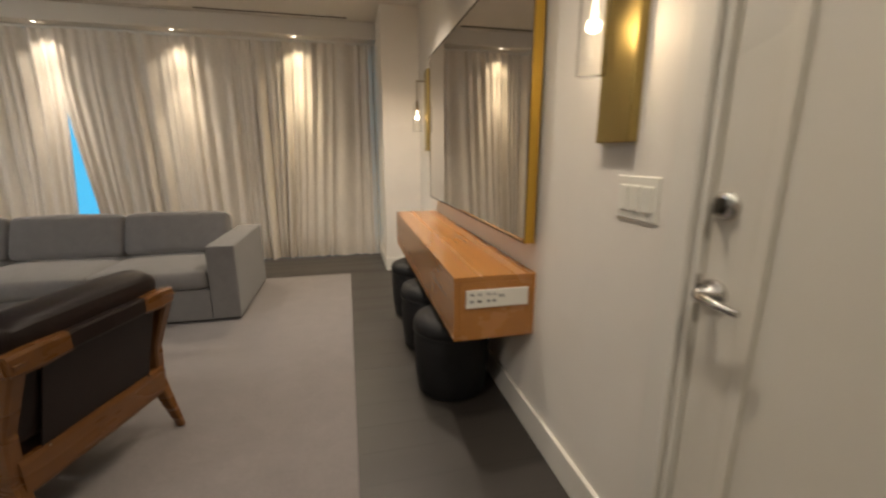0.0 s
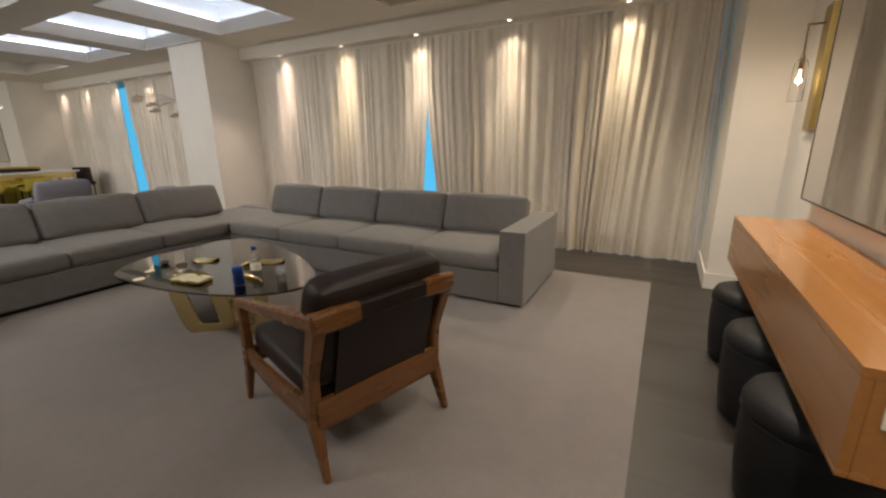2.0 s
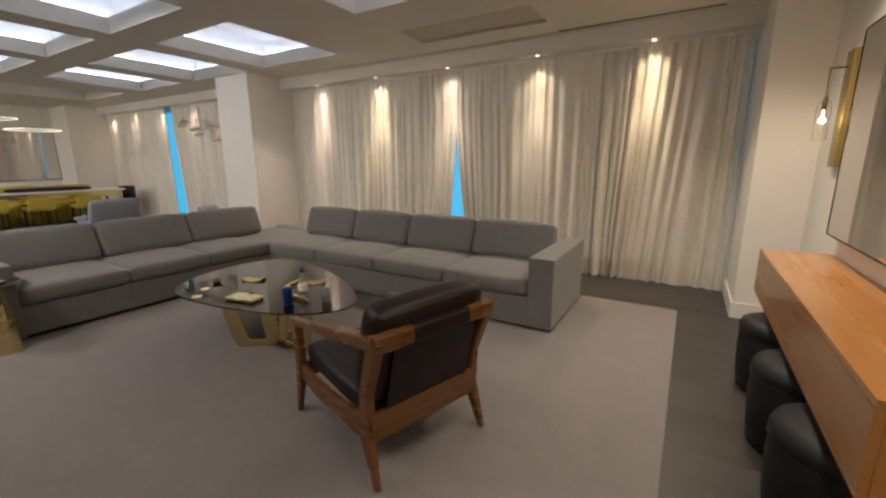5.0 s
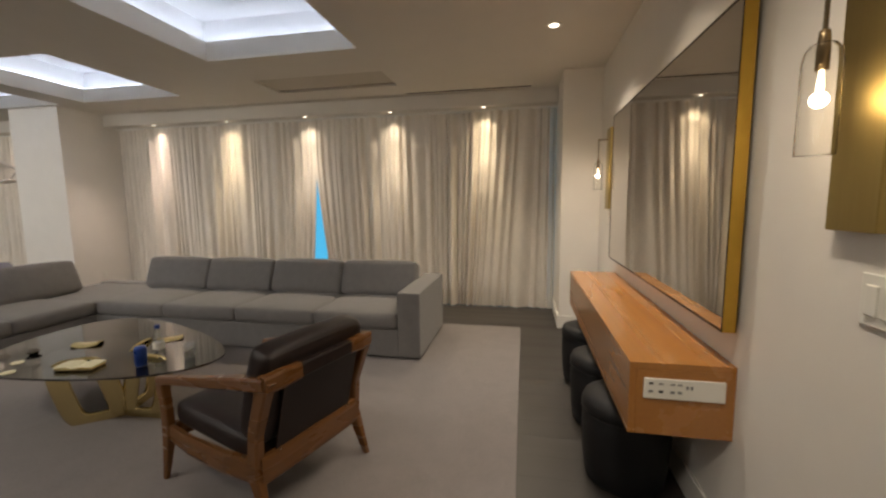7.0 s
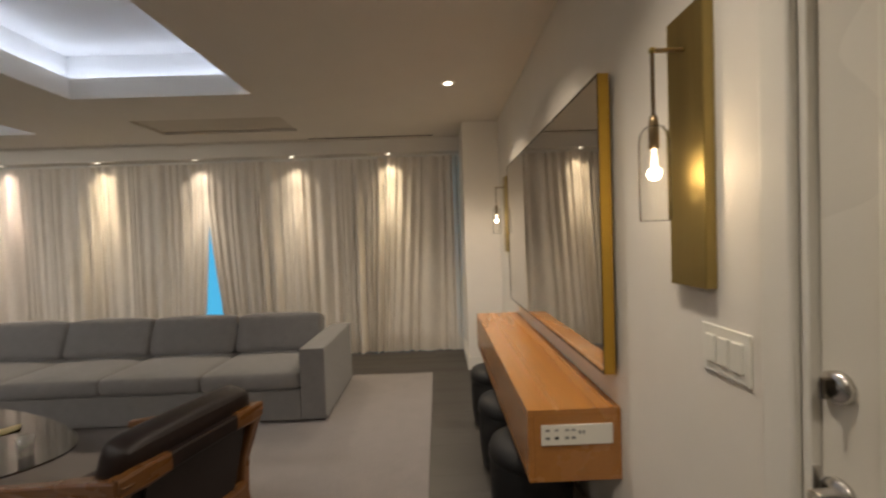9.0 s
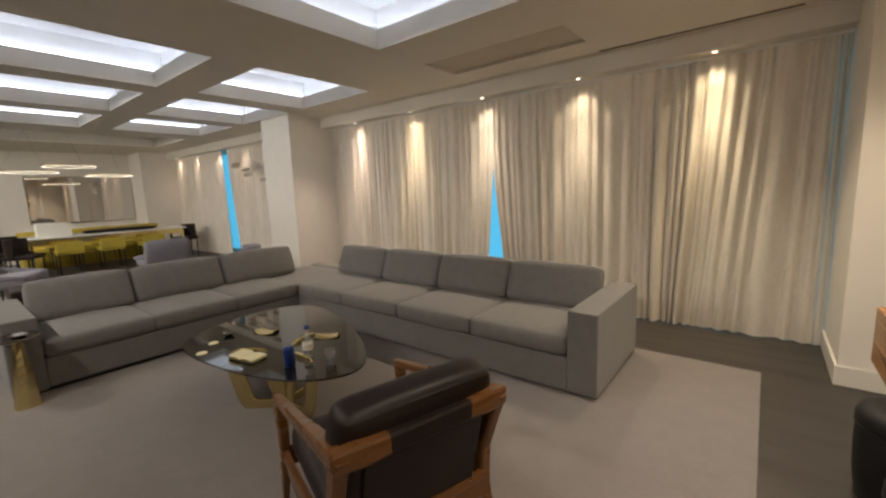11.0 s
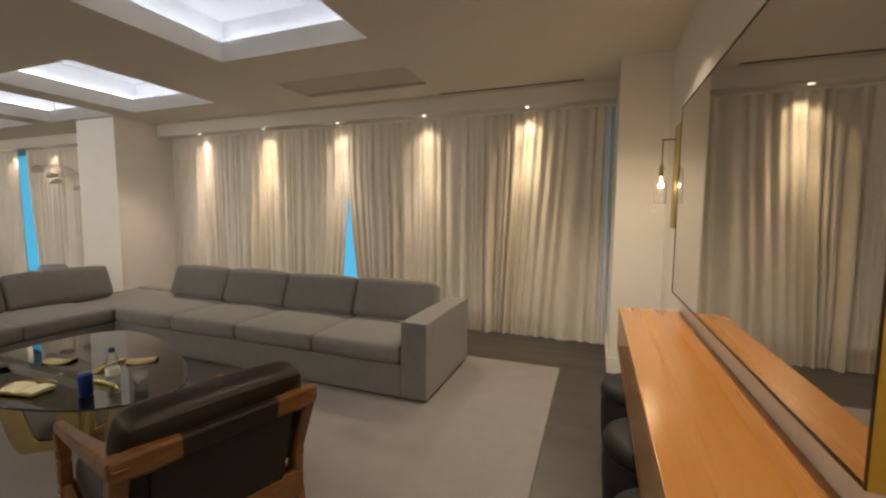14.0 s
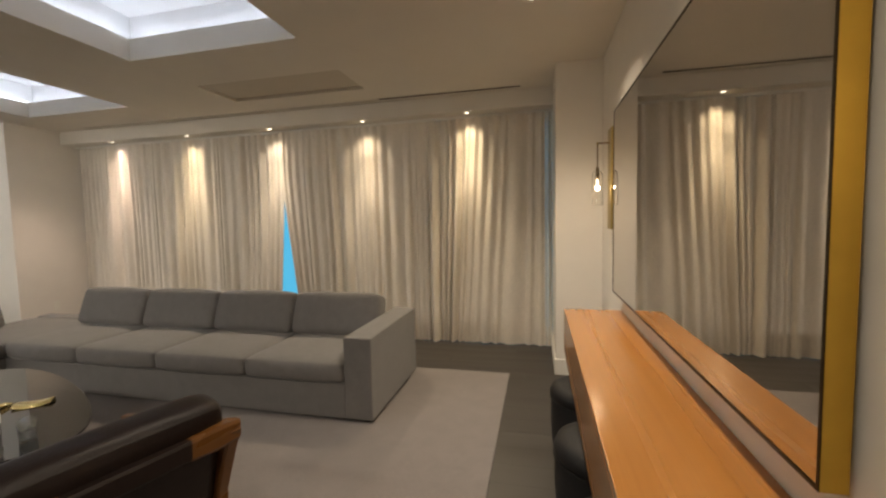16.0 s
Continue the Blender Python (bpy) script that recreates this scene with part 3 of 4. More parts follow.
# ---------------- rug ----------------
rug = mesh_ob("rug", box(-10.1, -0.79, -1.04, 2.80, 0.0, 0.012, 0.004), RUG)
tagged(rug, "large taupe wool rug under the sofas", "rug")


# ---------------- wall shelf, mirror, sconces ----------------
def wall_shelf():
    s = thing("wall_shelf", (0, 0, 0), label="long floating wooden console shelf fixed to the wall", category="shelf")
    part("top_panel", box(-0.365, 0.0, 0.0, 2.05, 0.744, 0.77, 0.002), OAK, s, "orange-brown veneered top")
    part("front_panel", box(-0.365, -0.341, 0.0, 2.05, 0.485, 0.7437, 0.002), OAK, s)
    for y in (0.0, 2.026):
        part("end_panel", box(-0.3407, 0.0, y, y + 0.024, 0.485, 0.7437, 0.002), OAK, s)
    part("bottom_panel", box(-0.3405, 0.0, 0.0245, 2.0255, 0.487, 0.511, 0.002), OAK, s)


def outlet_panel():
    p = thing("socket_strip", (0, 0, 0), label="white socket and media plate on the shelf end", category="outlet")
    plate = part("plate", box(-0.315, -0.035, -0.008, 0.0, 0.632, 0.712, 0.003), WHITEPLASTIC, p)
    xs = [-0.29, -0.255, -0.215, -0.19]
    for i, x in enumerate(xs):
        part("socket", box(x - 0.008, x + 0.008, -0.0105, -0.0075, 0.689, 0.696, 0.002), GREYPLASTIC if i else BLACK, plate)
        part("socket", box(x - 0.008, x + 0.008, -0.0105, -0.0075, 0.657, 0.667, 0.002), BLACK if i == 1 else GREYPLASTIC, plate)
    for x in (-0.165, -0.15):
        part("button", box(x - 0.004, x + 0.004, -0.0105, -0.0075, 0.676, 0.690, 0.001), GREYPLASTIC, plate)


def wall_mirror():
    m = thing("wall_mirror", (0, 0, 0), label="large wall mirror in a deep gold metal frame", category="mirror")
    y0, y1, z0, z1, d = -0.005, 2.015, 0.90, 2.055, 0.062
    part("glass", box(-d + 0.001, -d + 0.008, y0 + 0.003, y1 - 0.003, z0 + 0.003, z1 - 0.003), MIRROR, m, "silvered mirror glass")
    for b in (box(-d, -0.018, y0, y0 + 0.003, z0, z1, 0.001), box(-d, -0.018, y1 - 0.003, y1, z0, z1, 0.001),
              box(-d, -0.018, y0 + 0.003, y1 - 0.003, z0, z0 + 0.003, 0.001), box(-d, -0.018, y0 + 0.003, y1 - 0.003, z1 - 0.003, z1, 0.001)):
        part("frame", b, GOLD, m, "gold metal frame")
    e = 0.007
    for b in (box(-d - 0.0015, -d + 0.0005, y0, y0 + e, z0, z1), box(-d - 0.0015, -d + 0.0005, y1 - e, y1, z0, z1),
              box(-d - 0.0015, -d + 0.0005, y0 + e, y1 - e, z0, z0 + e), box(-d - 0.0015, -d + 0.0005, y0 + e, y1 - e, z1 - e, z1)):
        part("edge_strip", b, EDGE, m, "thin dark bronze face edge")
    part("backing", box(-0.03, 0.0, y0 + 0.05, y1 - 0.05, z0 + 0.05, z1 - 0.05), BLACK, m)


def sconce(y):
    s = thing("wall_sconce", (0, y, 1.30), label="brass plate wall sconce with clear glass shade, lit", category="wall lamp", group="brass wall sconces")
    part("back_plate", box(-0.030, 0.0, -0.076, 0.076, 0.0, 0.72, 0.003), BRUSHED, s, "tall brushed brass plate")
    part("arm", tube([(-0.03, 0, 0.62), (-0.112, 0, 0.62)], 0.006, 10), BRONZE, s)
    part("finial", lathe([(0, -0.008), (0.008, -0.006), (0.008, 0.006), (0, 0.008)], 16, loc=(-0.112, 0, 0.62)), BRUSHED, s, "", True)
    part("stem", tube([(-0.112, 0, 0.615), (-0.112, 0, 0.40)], 0.005, 10), BRONZE, s)
    sock = part("socket", lathe([(0.0, 0.45), (0.010, 0.45), (0.012, 0.43), (0.012, 0.42), (0.013, 0.415), (0.013, 0.365), (0.0, 0.365)], 18, loc=(-0.112, 0, 0)), BRONZE, s, "", True)
    sh = part("shade", lathe([(0.012, 0.425), (0.024, 0.42), (0.034, 0.405), (0.038, 0.38), (0.038, 0.175)], 32, loc=(-0.112, 0, 0)), THIN, s, "clear glass bell shade", True)
    sh.visible_shadow = False
    sol = sh.modifiers.new("thick", 'SOLIDIFY')
    sol.thickness = 0.003
    bb = part("bulb", lathe([(0.0, 0.296), (0.003, 0.302), (0.006, 0.312), (0.0078, 0.326), (0.0070, 0.340), (0.0050, 0.353), (0.0045, 0.365)], 20, loc=(-0.112, 0, 0)), BULB, sock, "glowing filament bulb", True)
    bb.visible_shadow = False
    data = bpy.data.lights.new("sconce_lamp", 'POINT')
    data.energy, data.color, data.shadow_soft_size = 0.5, (1.0, 0.76, 0.48), 0.02
    lamp = new("sconce_lamp", data)
    lamp.location = (-0.112, y, 1.60)


def switch_plate():
    s = thing("light_switch", (0, 0, 0), label="triple white rocker light switch plate on the wall", category="light switch")
    plate = part("plate", box(-0.006, 0.0, -0.672, -0.508, 1.09, 1.21, 0.003), WHITEPLASTIC, s)
    for i in range(3):
        y = -0.59 + (i - 1) * 0.046
        part("rocker", box(-0.012, -0.005, y - 0.016, y + 0.016, 1.115, 1.185, 0.003), WHITEPLASTIC, plate)


wall_shelf()
outlet_panel()
wall_mirror()
sconce(-0.488)
sconce(2.37)
switch_plate()
o2 = thing("outlet", (-6.864, 3.3, 0.30), label="white wall socket plate low on the column", category="outlet")
part("plate", box(-0.012, -0.008 + 0.0, -0.035, 0.035, 0, 0.115, 0.002), WHITEPLASTIC, o2)
part("socket", box(-0.009, -0.005, -0.015, 0.015, 0.02, 0.095, 0.001), WHITEPLASTIC, o2)


# ---------------- stools ----------------
def stool():
    s = thing("pouf_stool", (0, 0, 0), label="black upholstered round pouf stool under the shelf", category="stool", group="stools under the shelf")
    part("body", lathe([(0.0, 0.0), (0.17, 0.0), (0.185, 0.02), (0.198, 0.12), (0.205, 0.26), (0.203, 0.34), (0.195, 0.355), (0.0, 0.356)], 40), STOOL, s, "", True)
    pad = part("seat_pad", lathe([(0.0, 0.35), (0.196, 0.35), (0.207, 0.362), (0.208, 0.39), (0.195, 0.42), (0.15, 0.438), (0.0, 0.446)], 40), STOOL, s, "rounded padded top", True)
    part("piping", tube([(0.206 * math.cos(2 * math.pi * i / 48), 0.206 * math.sin(2 * math.pi * i / 48), 0.356) for i in range(48)], 0.004, 6, closed=True), STOOL, pad, "", True)
    return s


st = stool()
st.location = (-0.262, 0.45, 0.0)
for y in (0.99, 1.58):
    copy_thing(st, pose(-0.262, y, 0.0))


# ---------------- sofas ----------------
def sofa_back(parent, x, y, z, w, facing, seed):
    """A loose wedge back cushion leaning on the ledge."""
    b = cushion(w - 0.018, 0.175, 0.355, 0.022, 0.042, 10, seed)
    ob = part("back_cushion", b, SOFA, parent, "grey loose back cushion", True)
    ob.matrix_basis = pose(x, y, z, 0, 0, facing) @ pose(0, 0, 0, -20, 0, 0)
    return subsurf(ob)


def sofa_right():
    s = thing("sofa", (0, 0, 0), label="grey fabric sectional sofa run along the curtain with four back cushions", category="sofa", group="sectional sofa")
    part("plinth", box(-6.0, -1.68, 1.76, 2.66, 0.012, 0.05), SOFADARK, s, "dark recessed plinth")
    part("base", box(-6.05, -1.8325, 1.692, 2.70, 0.035, 0.275, 0.004), SOFA, s, "upholstered base")
    part("armrest", box(-1.832, -1.630, 1.690, 2.70, 0.035, 0.605, 0.009, 3), SOFA, s, "square upholstered arm")
    part("ledge", box(-6.05, -1.834, 2.56, 2.70, 0.27, 0.412, 0.012), SOFA, s)
    edges = [-5.03, -4.24, -3.44, -2.63, -1.84]
    for i in range(4):
        w = edges[i + 1] - edges[i]
        ob = part("seat_cushion", cushion(w + 0.004, 0.885, 0.150, 0.020, 0.045, 10, i), SOFA, s, "", True)
        ob.matrix_basis = pose((edges[i] + edges[i + 1]) / 2, 2.125, 0.272)
        subsurf(ob)
    ob = part("seat_cushion", cushion(1.0, 0.88, 0.135, 0.004, 0.03, 8, 9), SOFA, s, "corner seat cushion", True)
    ob.matrix_basis = pose(-5.535, 2.125, 0.272)
    subsurf(ob)
    for i in range(4):
        sofa_back(s, -4.69 + 0.815 * i, 2.37, 0.415, 0.82, 0, 20 + i)


def sofa_left():
    s = thing("sofa", (0, 0, 0), label="grey fabric sectional sofa run with three back cushions and arm", category="sofa", group="sectional sofa")
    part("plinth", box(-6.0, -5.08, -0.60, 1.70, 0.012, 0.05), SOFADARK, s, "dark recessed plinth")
    part("base", box(-6.05, -5.035, -0.45, 1.712, 0.045, 0.275, 0.012), SOFA, s, "upholstered base")
    part("armrest", box(-6.05, -5.02, -0.65, -0.452, 0.035, 0.605, 0.012), SOFA, s, "square upholstered arm")
    part("ledge", box(-6.05, -5.91, -0.45, 1.712, 0.27, 0.412, 0.012), SOFA, s)
    edges = [-0.447, 0.27, 1.0, 1.69]
    for i in range(3):
        w = edges[i + 1] - edges[i]
        ob = part("seat_cushion", cushion(0.885, w + 0.004, 0.150, 0.020, 0.045, 10, i + 4), SOFA, s, "", True)
        ob.matrix_basis = pose(-5.465, (edges[i] + edges[i + 1]) / 2, 0.272)
        subsurf(ob)
    for i, (ya, yb) in enumerate(((-0.44, 0.32), (0.32, 1.17), (1.17, 2.08))):
        sofa_back(s, -5.72, (ya + yb) / 2, 0.415, yb - ya, 90, 30 + i)


sofa_right()
sofa_left()


# ---------------- coffee table ----------------
BASE = (0.15, -0.14)


def coffee_table():
    t = thing("coffee_table", (-3.46, 0.62, 0.012), label="smoked glass coffee table on sculptural polished brass base", category="table")
    # rounded-triangle top, a closed smooth curve through a few guide points
    guide = [Vector(p) for p in ((-0.50, -0.50), (-0.76, -0.25), (-0.86, 0.12), (-0.82, 0.46), (-0.62, 0.62), (-0.20, 0.57), (0.35, 0.35), (0.74, 0.08), (0.79, -0.15), (0.55, -0.37), (0.05, -0.50))]
    pts, g = [], len(guide)
    for i in range(g):
        p0, p1, p2, p3 = (guide[(i + o) % g] for o in (-1, 0, 1, 2))
        for k5 in range(8):
            u = k5 / 8
            pts.append(0.5 * (2 * p1 + (p2 - p0) * u + (2 * p0 - 5 * p1 + 4 * p2 - p3) * u * u + (3 * p1 - p0 - 3 * p2 + p3) * u ** 3))
    n = len(pts)
    b = bmesh.new()
    lo = [b.verts.new((p.x, p.y, 0.386)) for p in pts]
    hi = [b.verts.new((p.x, p.y, 0.398)) for p in pts]
    b.faces.new(lo[::-1])
    b.faces.new(hi)
    for i in range(n):
        b.faces.new((lo[i], lo[(i + 1) % n], hi[(i + 1) % n], hi[i]))
    part("glass_top", b, SMOKED, t, "dark smoked glass top")
    # three wide flat bars, each bent into a rounded upright loop, fan out from the middle
    loop = []
    for i in range(44):
        a = 2 * math.pi * i / 44
        c, s_ = math.cos(a), math.sin(a)
        z = 0.193 + math.copysign(abs(s_) ** 0.5, s_) * 0.182
        loop.append((0.175 + math.copysign(abs(c) ** 0.5, c) * 0.118 + 0.045 * (z - 0.19) / 0.19, 0.0, z))
    for turn in (-141, 2, 105):
        lp = part("loop_leg", bar(loop, 0.105, 0.018, up=(0, 1, 0), closed=True), BRASS, t, "bent flat polished brass loop", True)
        lp.matrix_basis = pose(BASE[0], BASE[1], 0.0, 0, 0, turn)
    part("hub", lathe([(0.0, 0.36), (0.05, 0.36), (0.058, 0.372), (0.05, 0.385), (0.0, 0.385)], 24, loc=(BASE[0], BASE[1], 0)), BRASS, t, "", True)
    return t


coffee_table()
TOP = 0.411


def at_table(name, x, y, label, category, group=""):
    return thing(name, (x, y, TOP), label=label, category=category, group=group)


can = at_table("drink_can", -3.03, 0.375, "blue drinks can standing on the glass table", "can")
can_body = part("body", lathe([(0.026, 0.0), (0.0325, 0.008), (0.033, 0.108), (0.027, 0.122)], 28), BLUECAN, can, "", True)
part("lid", cyl(0.0265, 0.0265, 0.117, 0.1205, 24), CHROME, can_body, "silver lid")

bottle = at_table("water_bottle", -3.045, 0.515, "clear plastic water bottle with dark blue cap", "bottle")
bottle_body = part("body", lathe([(0.0, 0.0), (0.030, 0.002), (0.032, 0.02), (0.031, 0.10), (0.032, 0.13), (0.024, 0.165), (0.013, 0.185), (0.013, 0.195)], 28), TUMBLER, bottle, "", True)
part("cap", cyl(0.0155, 0.0155, 0.19, 0.212, 20), BLUECAN, bottle_body, "dark blue screw cap")
part("label_band", lathe([(0.0325, 0.06), (0.0325, 0.10)], 28), WHITEPLASTIC, bottle_body, "white paper band")

tumbler = at_table("drinking_glass", -2.83, 0.525, "clear drinking glass standing on the glass table", "glass")
part("cup", lathe([(0.0, 0.003), (0.028, 0.003), (0.034, 0.10), (0.036, 0.10), (0.031, 0.0), (0.0, 0.0)], 28), TUMBLER, tumbler, "", True)


def brass_bowl(x, y, rz, s):
    t = at_table("brass_dish", x, y, "small curved polished brass dish on the table", "dish", "brass dishes")
    t.rotation_euler = (0, 0, radians(rz))
    b = bmesh.new()
    g = []
    for i in range(13):
        u = i / 6 - 1
        g.append([b.verts.new((u * 0.13 * s, v * 0.10 * s * (1 - u * u * 0.30), 0.026 * s + 0.014 * s * u ** 2 - 0.02 * s * v * v)) for v in (-1, -.5, 0, .5, 1)])
    for p, q in zip(g, g[1:]):
        for k2 in range(4):
            b.faces.new((p[k2], p[k2 + 1], q[k2 + 1], q[k2]))
    o = part("dish", b, BRASS, t, "", True)
    sol = o.modifiers.new("thick", 'SOLIDIFY')
    sol.thickness = 0.012
    sol.offset = -1


brass_bowl(-3.75, 0.62, 20, 0.62)
brass_bowl(-3.27, 0.82, 40, 0.62)


def open_tray(x, y, rz):
    t = at_table("notebook", x, y, "brass tray whose bright top is two cream leaves", "booklet")
    t.rotation_euler = (0, 0, radians(rz))
    part("tray", box(-0.11, 0.11, -0.058, 0.058, 0.0, 0.016, 0.006), BRASS, t, "brass tray")
    # cream leaves put the ceiling's reflection in the brass into colour
    for sgn in (-1, 1):
        b = bar([(sgn * 0.006, 0, 0.018), (sgn * 0.04, 0, 0.027), (sgn * 0.112, 0, 0.022)], 0.115, 0.008, up=(0, 0, 1))
        part("cream_leaf", b, PAPER_GLINT, t, "cream leaf in place of brass reflecting the ceiling")


open_tray(-3.37, 0.285, 12)
for x, y, r in ((-3.85, 0.28, 0.032), (-3.72, 0.15, 0.034)):
    t = at_table("coaster", x, y, "small white paper coaster on the table", "coaster", "paper coasters")
    part("card", cyl(r, r, 0, 0.004, 20), PAPER_GLINT, t)
ash = at_table("small_bowl", -3.93, 0.42, "small dark metal bowl on the table", "bowl")
part("bowl", lathe([(0.0, 0.0), (0.02, 0.0), (0.04, 0.022), (0.037, 0.022), (0.018, 0.005), (0, 0.005)], 24), STEEL, ash, "", True)


# ---------------- lounge chair ----------------
def lounge_chair():
    """Local axes: x forwards, y to the sitter's left, origin on the floor."""
    c = thing("lounge_chair", (0, 0, 0), label="walnut framed lounge chair with black leather cushions", category="chair")
    D, W = 0.69, 0.61
    for side in (-1, 1):
        y = side * W / 2
        # front leg, splayed, rising into the arm
        part("leg", bar([(D + 0.012, y * 1.03, 0.0), (D - 0.03, y, 0.24), (D - 0.03, y, 0.36), (D - 0.012, y, 0.50)], 0.044, 0.056, up=(1, 0, 0), taper=[0.5, 1.0, 0.95, 1.05]), WALNUT, c)
        # rear leg, rising into the back post
        part("leg", bar([(-0.06, y * 1.03, 0.0), (0.02, y, 0.24), (0.005, y, 0.42), (-0.05, y, 0.58), (-0.085, y, 0.672)], 0.046, 0.064, up=(1, 0, 0), taper=[0.5, 1.05, 0.95, 1.05, 1.1]), WALNUT, c)
        # blade arm, deep at the back post and thin over the front leg
        part("armrest", bar([(D + 0.018, y, 0.513), (D * 0.75, y * 1.01, 0.548), (D * 0.4, y * 1.01, 0.590), (0.10, y * 1.01, 0.625), (-0.09, y, 0.652)], 0.05, 0.050, taper=[0.72, 0.82, 0.95, 1.1, 1.2]), WALNUT, c)
        # deep shaped side rail
        part("side_rail", bar([(D - 0.02, y, 0.262), (D * 0.7, y, 0.232), (D * 0.35, y, 0.228), (0.0, y, 0.25)], 0.028, 0.095, taper=[0.85, 1.0, 1.1, 1.1]), WALNUT, c)
        # corner block of the top rail
        part("top_rail_end", bar([(-0.088, y + side * 0.022, 0.655), (-0.098, y - side * 0.06, 0.660), (-0.104, y - side * 0.15, 0.663)], 0.044, 0.072, taper=[0.95, 1.1, 0.95]), WALNUT, c)
    part("top_rail", bar([(-0.104, -W / 2 + 0.13, 0.663), (-0.11, 0, 0.666), (-0.104, W / 2 - 0.13, 0.663)], 0.040, 0.066), LEATHER, c, "leather wrapped top rail")
    part("back_rail", bar([(-0.01, -W / 2, 0.252), (-0.02, 0, 0.256), (-0.01, W / 2, 0.252)], 0.030, 0.125), WALNUT, c)
    part("front_rail", bar([(D - 0.03, -W / 2, 0.25), (D - 0.03, 0, 0.245), (D - 0.03, W / 2, 0.25)], 0.028, 0.085), WALNUT, c)
    sling = part("back_sling", box(-0.004, 0.004, -W / 2 + 0.075, W / 2 - 0.075, 0, 0.42, 0.002), LEATHER, c, "black leather back sling")
    sling.matrix_basis = pose(-0.005, 0, 0.27, 0, -13.5, 0)
    for sy in (-1, 1):
        part("rivet", lathe([(0, 0), (0.006, 0.001), (0.004, 0.004), (0, 0.005)], 10, loc=(-0.03, sy * (W / 2 - 0.09), 0.312)), CHROME, c, "chrome rivet")
    seat = part("seat_cushion", cushion(0.62, W - 0.05, 0.125, 0.014, 0.045, 10, 41), LEATHER, c, "black leather seat cushion", True)
    seat.matrix_basis = pose(0.35, 0, 0.265, 0, -4, 0)
    subsurf(seat)
    back = part("back_cushion", cushion(0.155, W - 0.015, 0.45, 0.016, 0.060, 10, 43), LEATHER, c, "thick black leather back cushion", True)
    back.matrix_basis = pose(0.085, 0, 0.345, 0, -15, 0)
    subsurf(back)
    return c


chair = lounge_chair()
fx, fy = -0.957, 0.29
chair.matrix_basis = pose(-1.753, 0.10, 0.012, 0, 0, math.degrees(math.atan2(fy, fx)))


# ---------------- brass side table ----------------
def side_table():
    t = thing("side_table", (-4.885, -0.585, 0.012), label="small round side table with twisted polished brass foot", category="table")
    b = bmesh.new()
    n = 8
    rings = []
    for j in range(9):
        v = j / 8
        r = 0.076 * (1 - v) + 0.026 * v
        tw = 0.35 * v
        rings.append([b.verts.new((r * (1 + 0.12 * (i % 2)) * math.cos(2 * math.pi * i / n + tw), r * (1 + 0.12 * (i % 2)) * math.sin(2 * math.pi * i / n + tw), 0.49 * v)) for i in range(n)])
    for a, c in zip(rings, rings[1:]):
        for i in range(n):
            b.faces.new((a[i], a[(i + 1) % n], c[(i + 1) % n], c[i]))
    b.faces.new(rings[0][::-1])
    b.faces.new(rings[-1])
    part("foot", b, BRASS, t, "faceted brass cone")
    part("top", lathe([(0.0, 0.488), (0.11, 0.490), (0.128, 0.498), (0.130, 0.512), (0.122, 0.512), (0.0, 0.508)], 36), STEEL, t, "dark polished metal top", True)


side_table()
dish = thing("metal_dish", (-4.87, -0.575, 0.522), label="small polished metal dish on the side table", category="dish")
part("bowl", lathe([(0, 0.002), (0.03, 0.0), (0.055, 0.018), (0.05, 0.02), (0.028, 0.006), (0, 0.006)], 24), CHROME, dish, "", True)


# ---------------- far seating and bar ----------------
def club_chair():
    """Local x forwards."""
    c = thing("armchair", (0, 0, 0), label="lilac grey upholstered armchair on thin black legs", category="chair", group="lilac armchairs")
    s = part("seat", cushion(0.6, 0.62, 0.16, 0.02, 0.04, 4, 51), LILAC, c, "", True)
    s.matrix_basis = pose(0.3, 0, 0.28, 0, -4, 0)
    k2 = part("backrest", cushion(0.12, 0.66, 0.50, 0.02, 0.05, 4, 52), LILAC, c, "", True)
    k2.matrix_basis = pose(0.02, 0, 0.26, 0, -16, 0)
    for x in (0.03, 0.56):
        for y in (-0.29, 0.29):
            part("leg", bar([(x * 1.06 - 0.02, y * 1.08, 0), (x, y, 0.32)], 0.025, 0.025, taper=[0.7, 1]), BLACK, c)
    for y in (-0.33, 0.33):
        part("arm", bar([(0.02, y, 0.50), (0.30, y, 0.46), (0.56, y, 0.42)], 0.03, 0.05), LILAC, c)
    return c


a1 = club_chair()
a1.matrix_basis = pose(-9.3, -0.48, 0.012, 0, 0, 62)
copy_thing(a1, pose(-8.9, 1.63, 0.012, 0, 0, 180))
ps = thing("padded_stool", (-7.45, 2.38, 0.012), label="small lilac grey padded stool with a dark top band", category="stool")
part("seat_pad", lathe([(0.0, 0.50), (0.13, 0.50), (0.155, 0.53), (0.155, 0.60), (0.13, 0.635), (0.0, 0.645)], 28), LILAC, ps, "", True)
part("band", lathe([(0.150, 0.495), (0.159, 0.50), (0.159, 0.525), (0.150, 0.53)], 28), LEATHER, ps, "dark leather band", True)
for a in (0.8, 2.4, 3.9, 5.5):
    part("leg", bar([(0.15 * math.cos(a), 0.15 * math.sin(a), 0.0), (0.10 * math.cos(a), 0.10 * math.sin(a), 0.51)], 0.026, 0.026, taper=[0.6, 1.0]), BLACK, ps)

bench = thing("bench", (-7.6, 0.15, 0.012), label="dark upholstered low bench behind the sofa", category="bench")
part("seat", box(-0.25, 0.25, -0.55, 0.55, 0.25, 0.46, 0.03), LEATHER, bench)
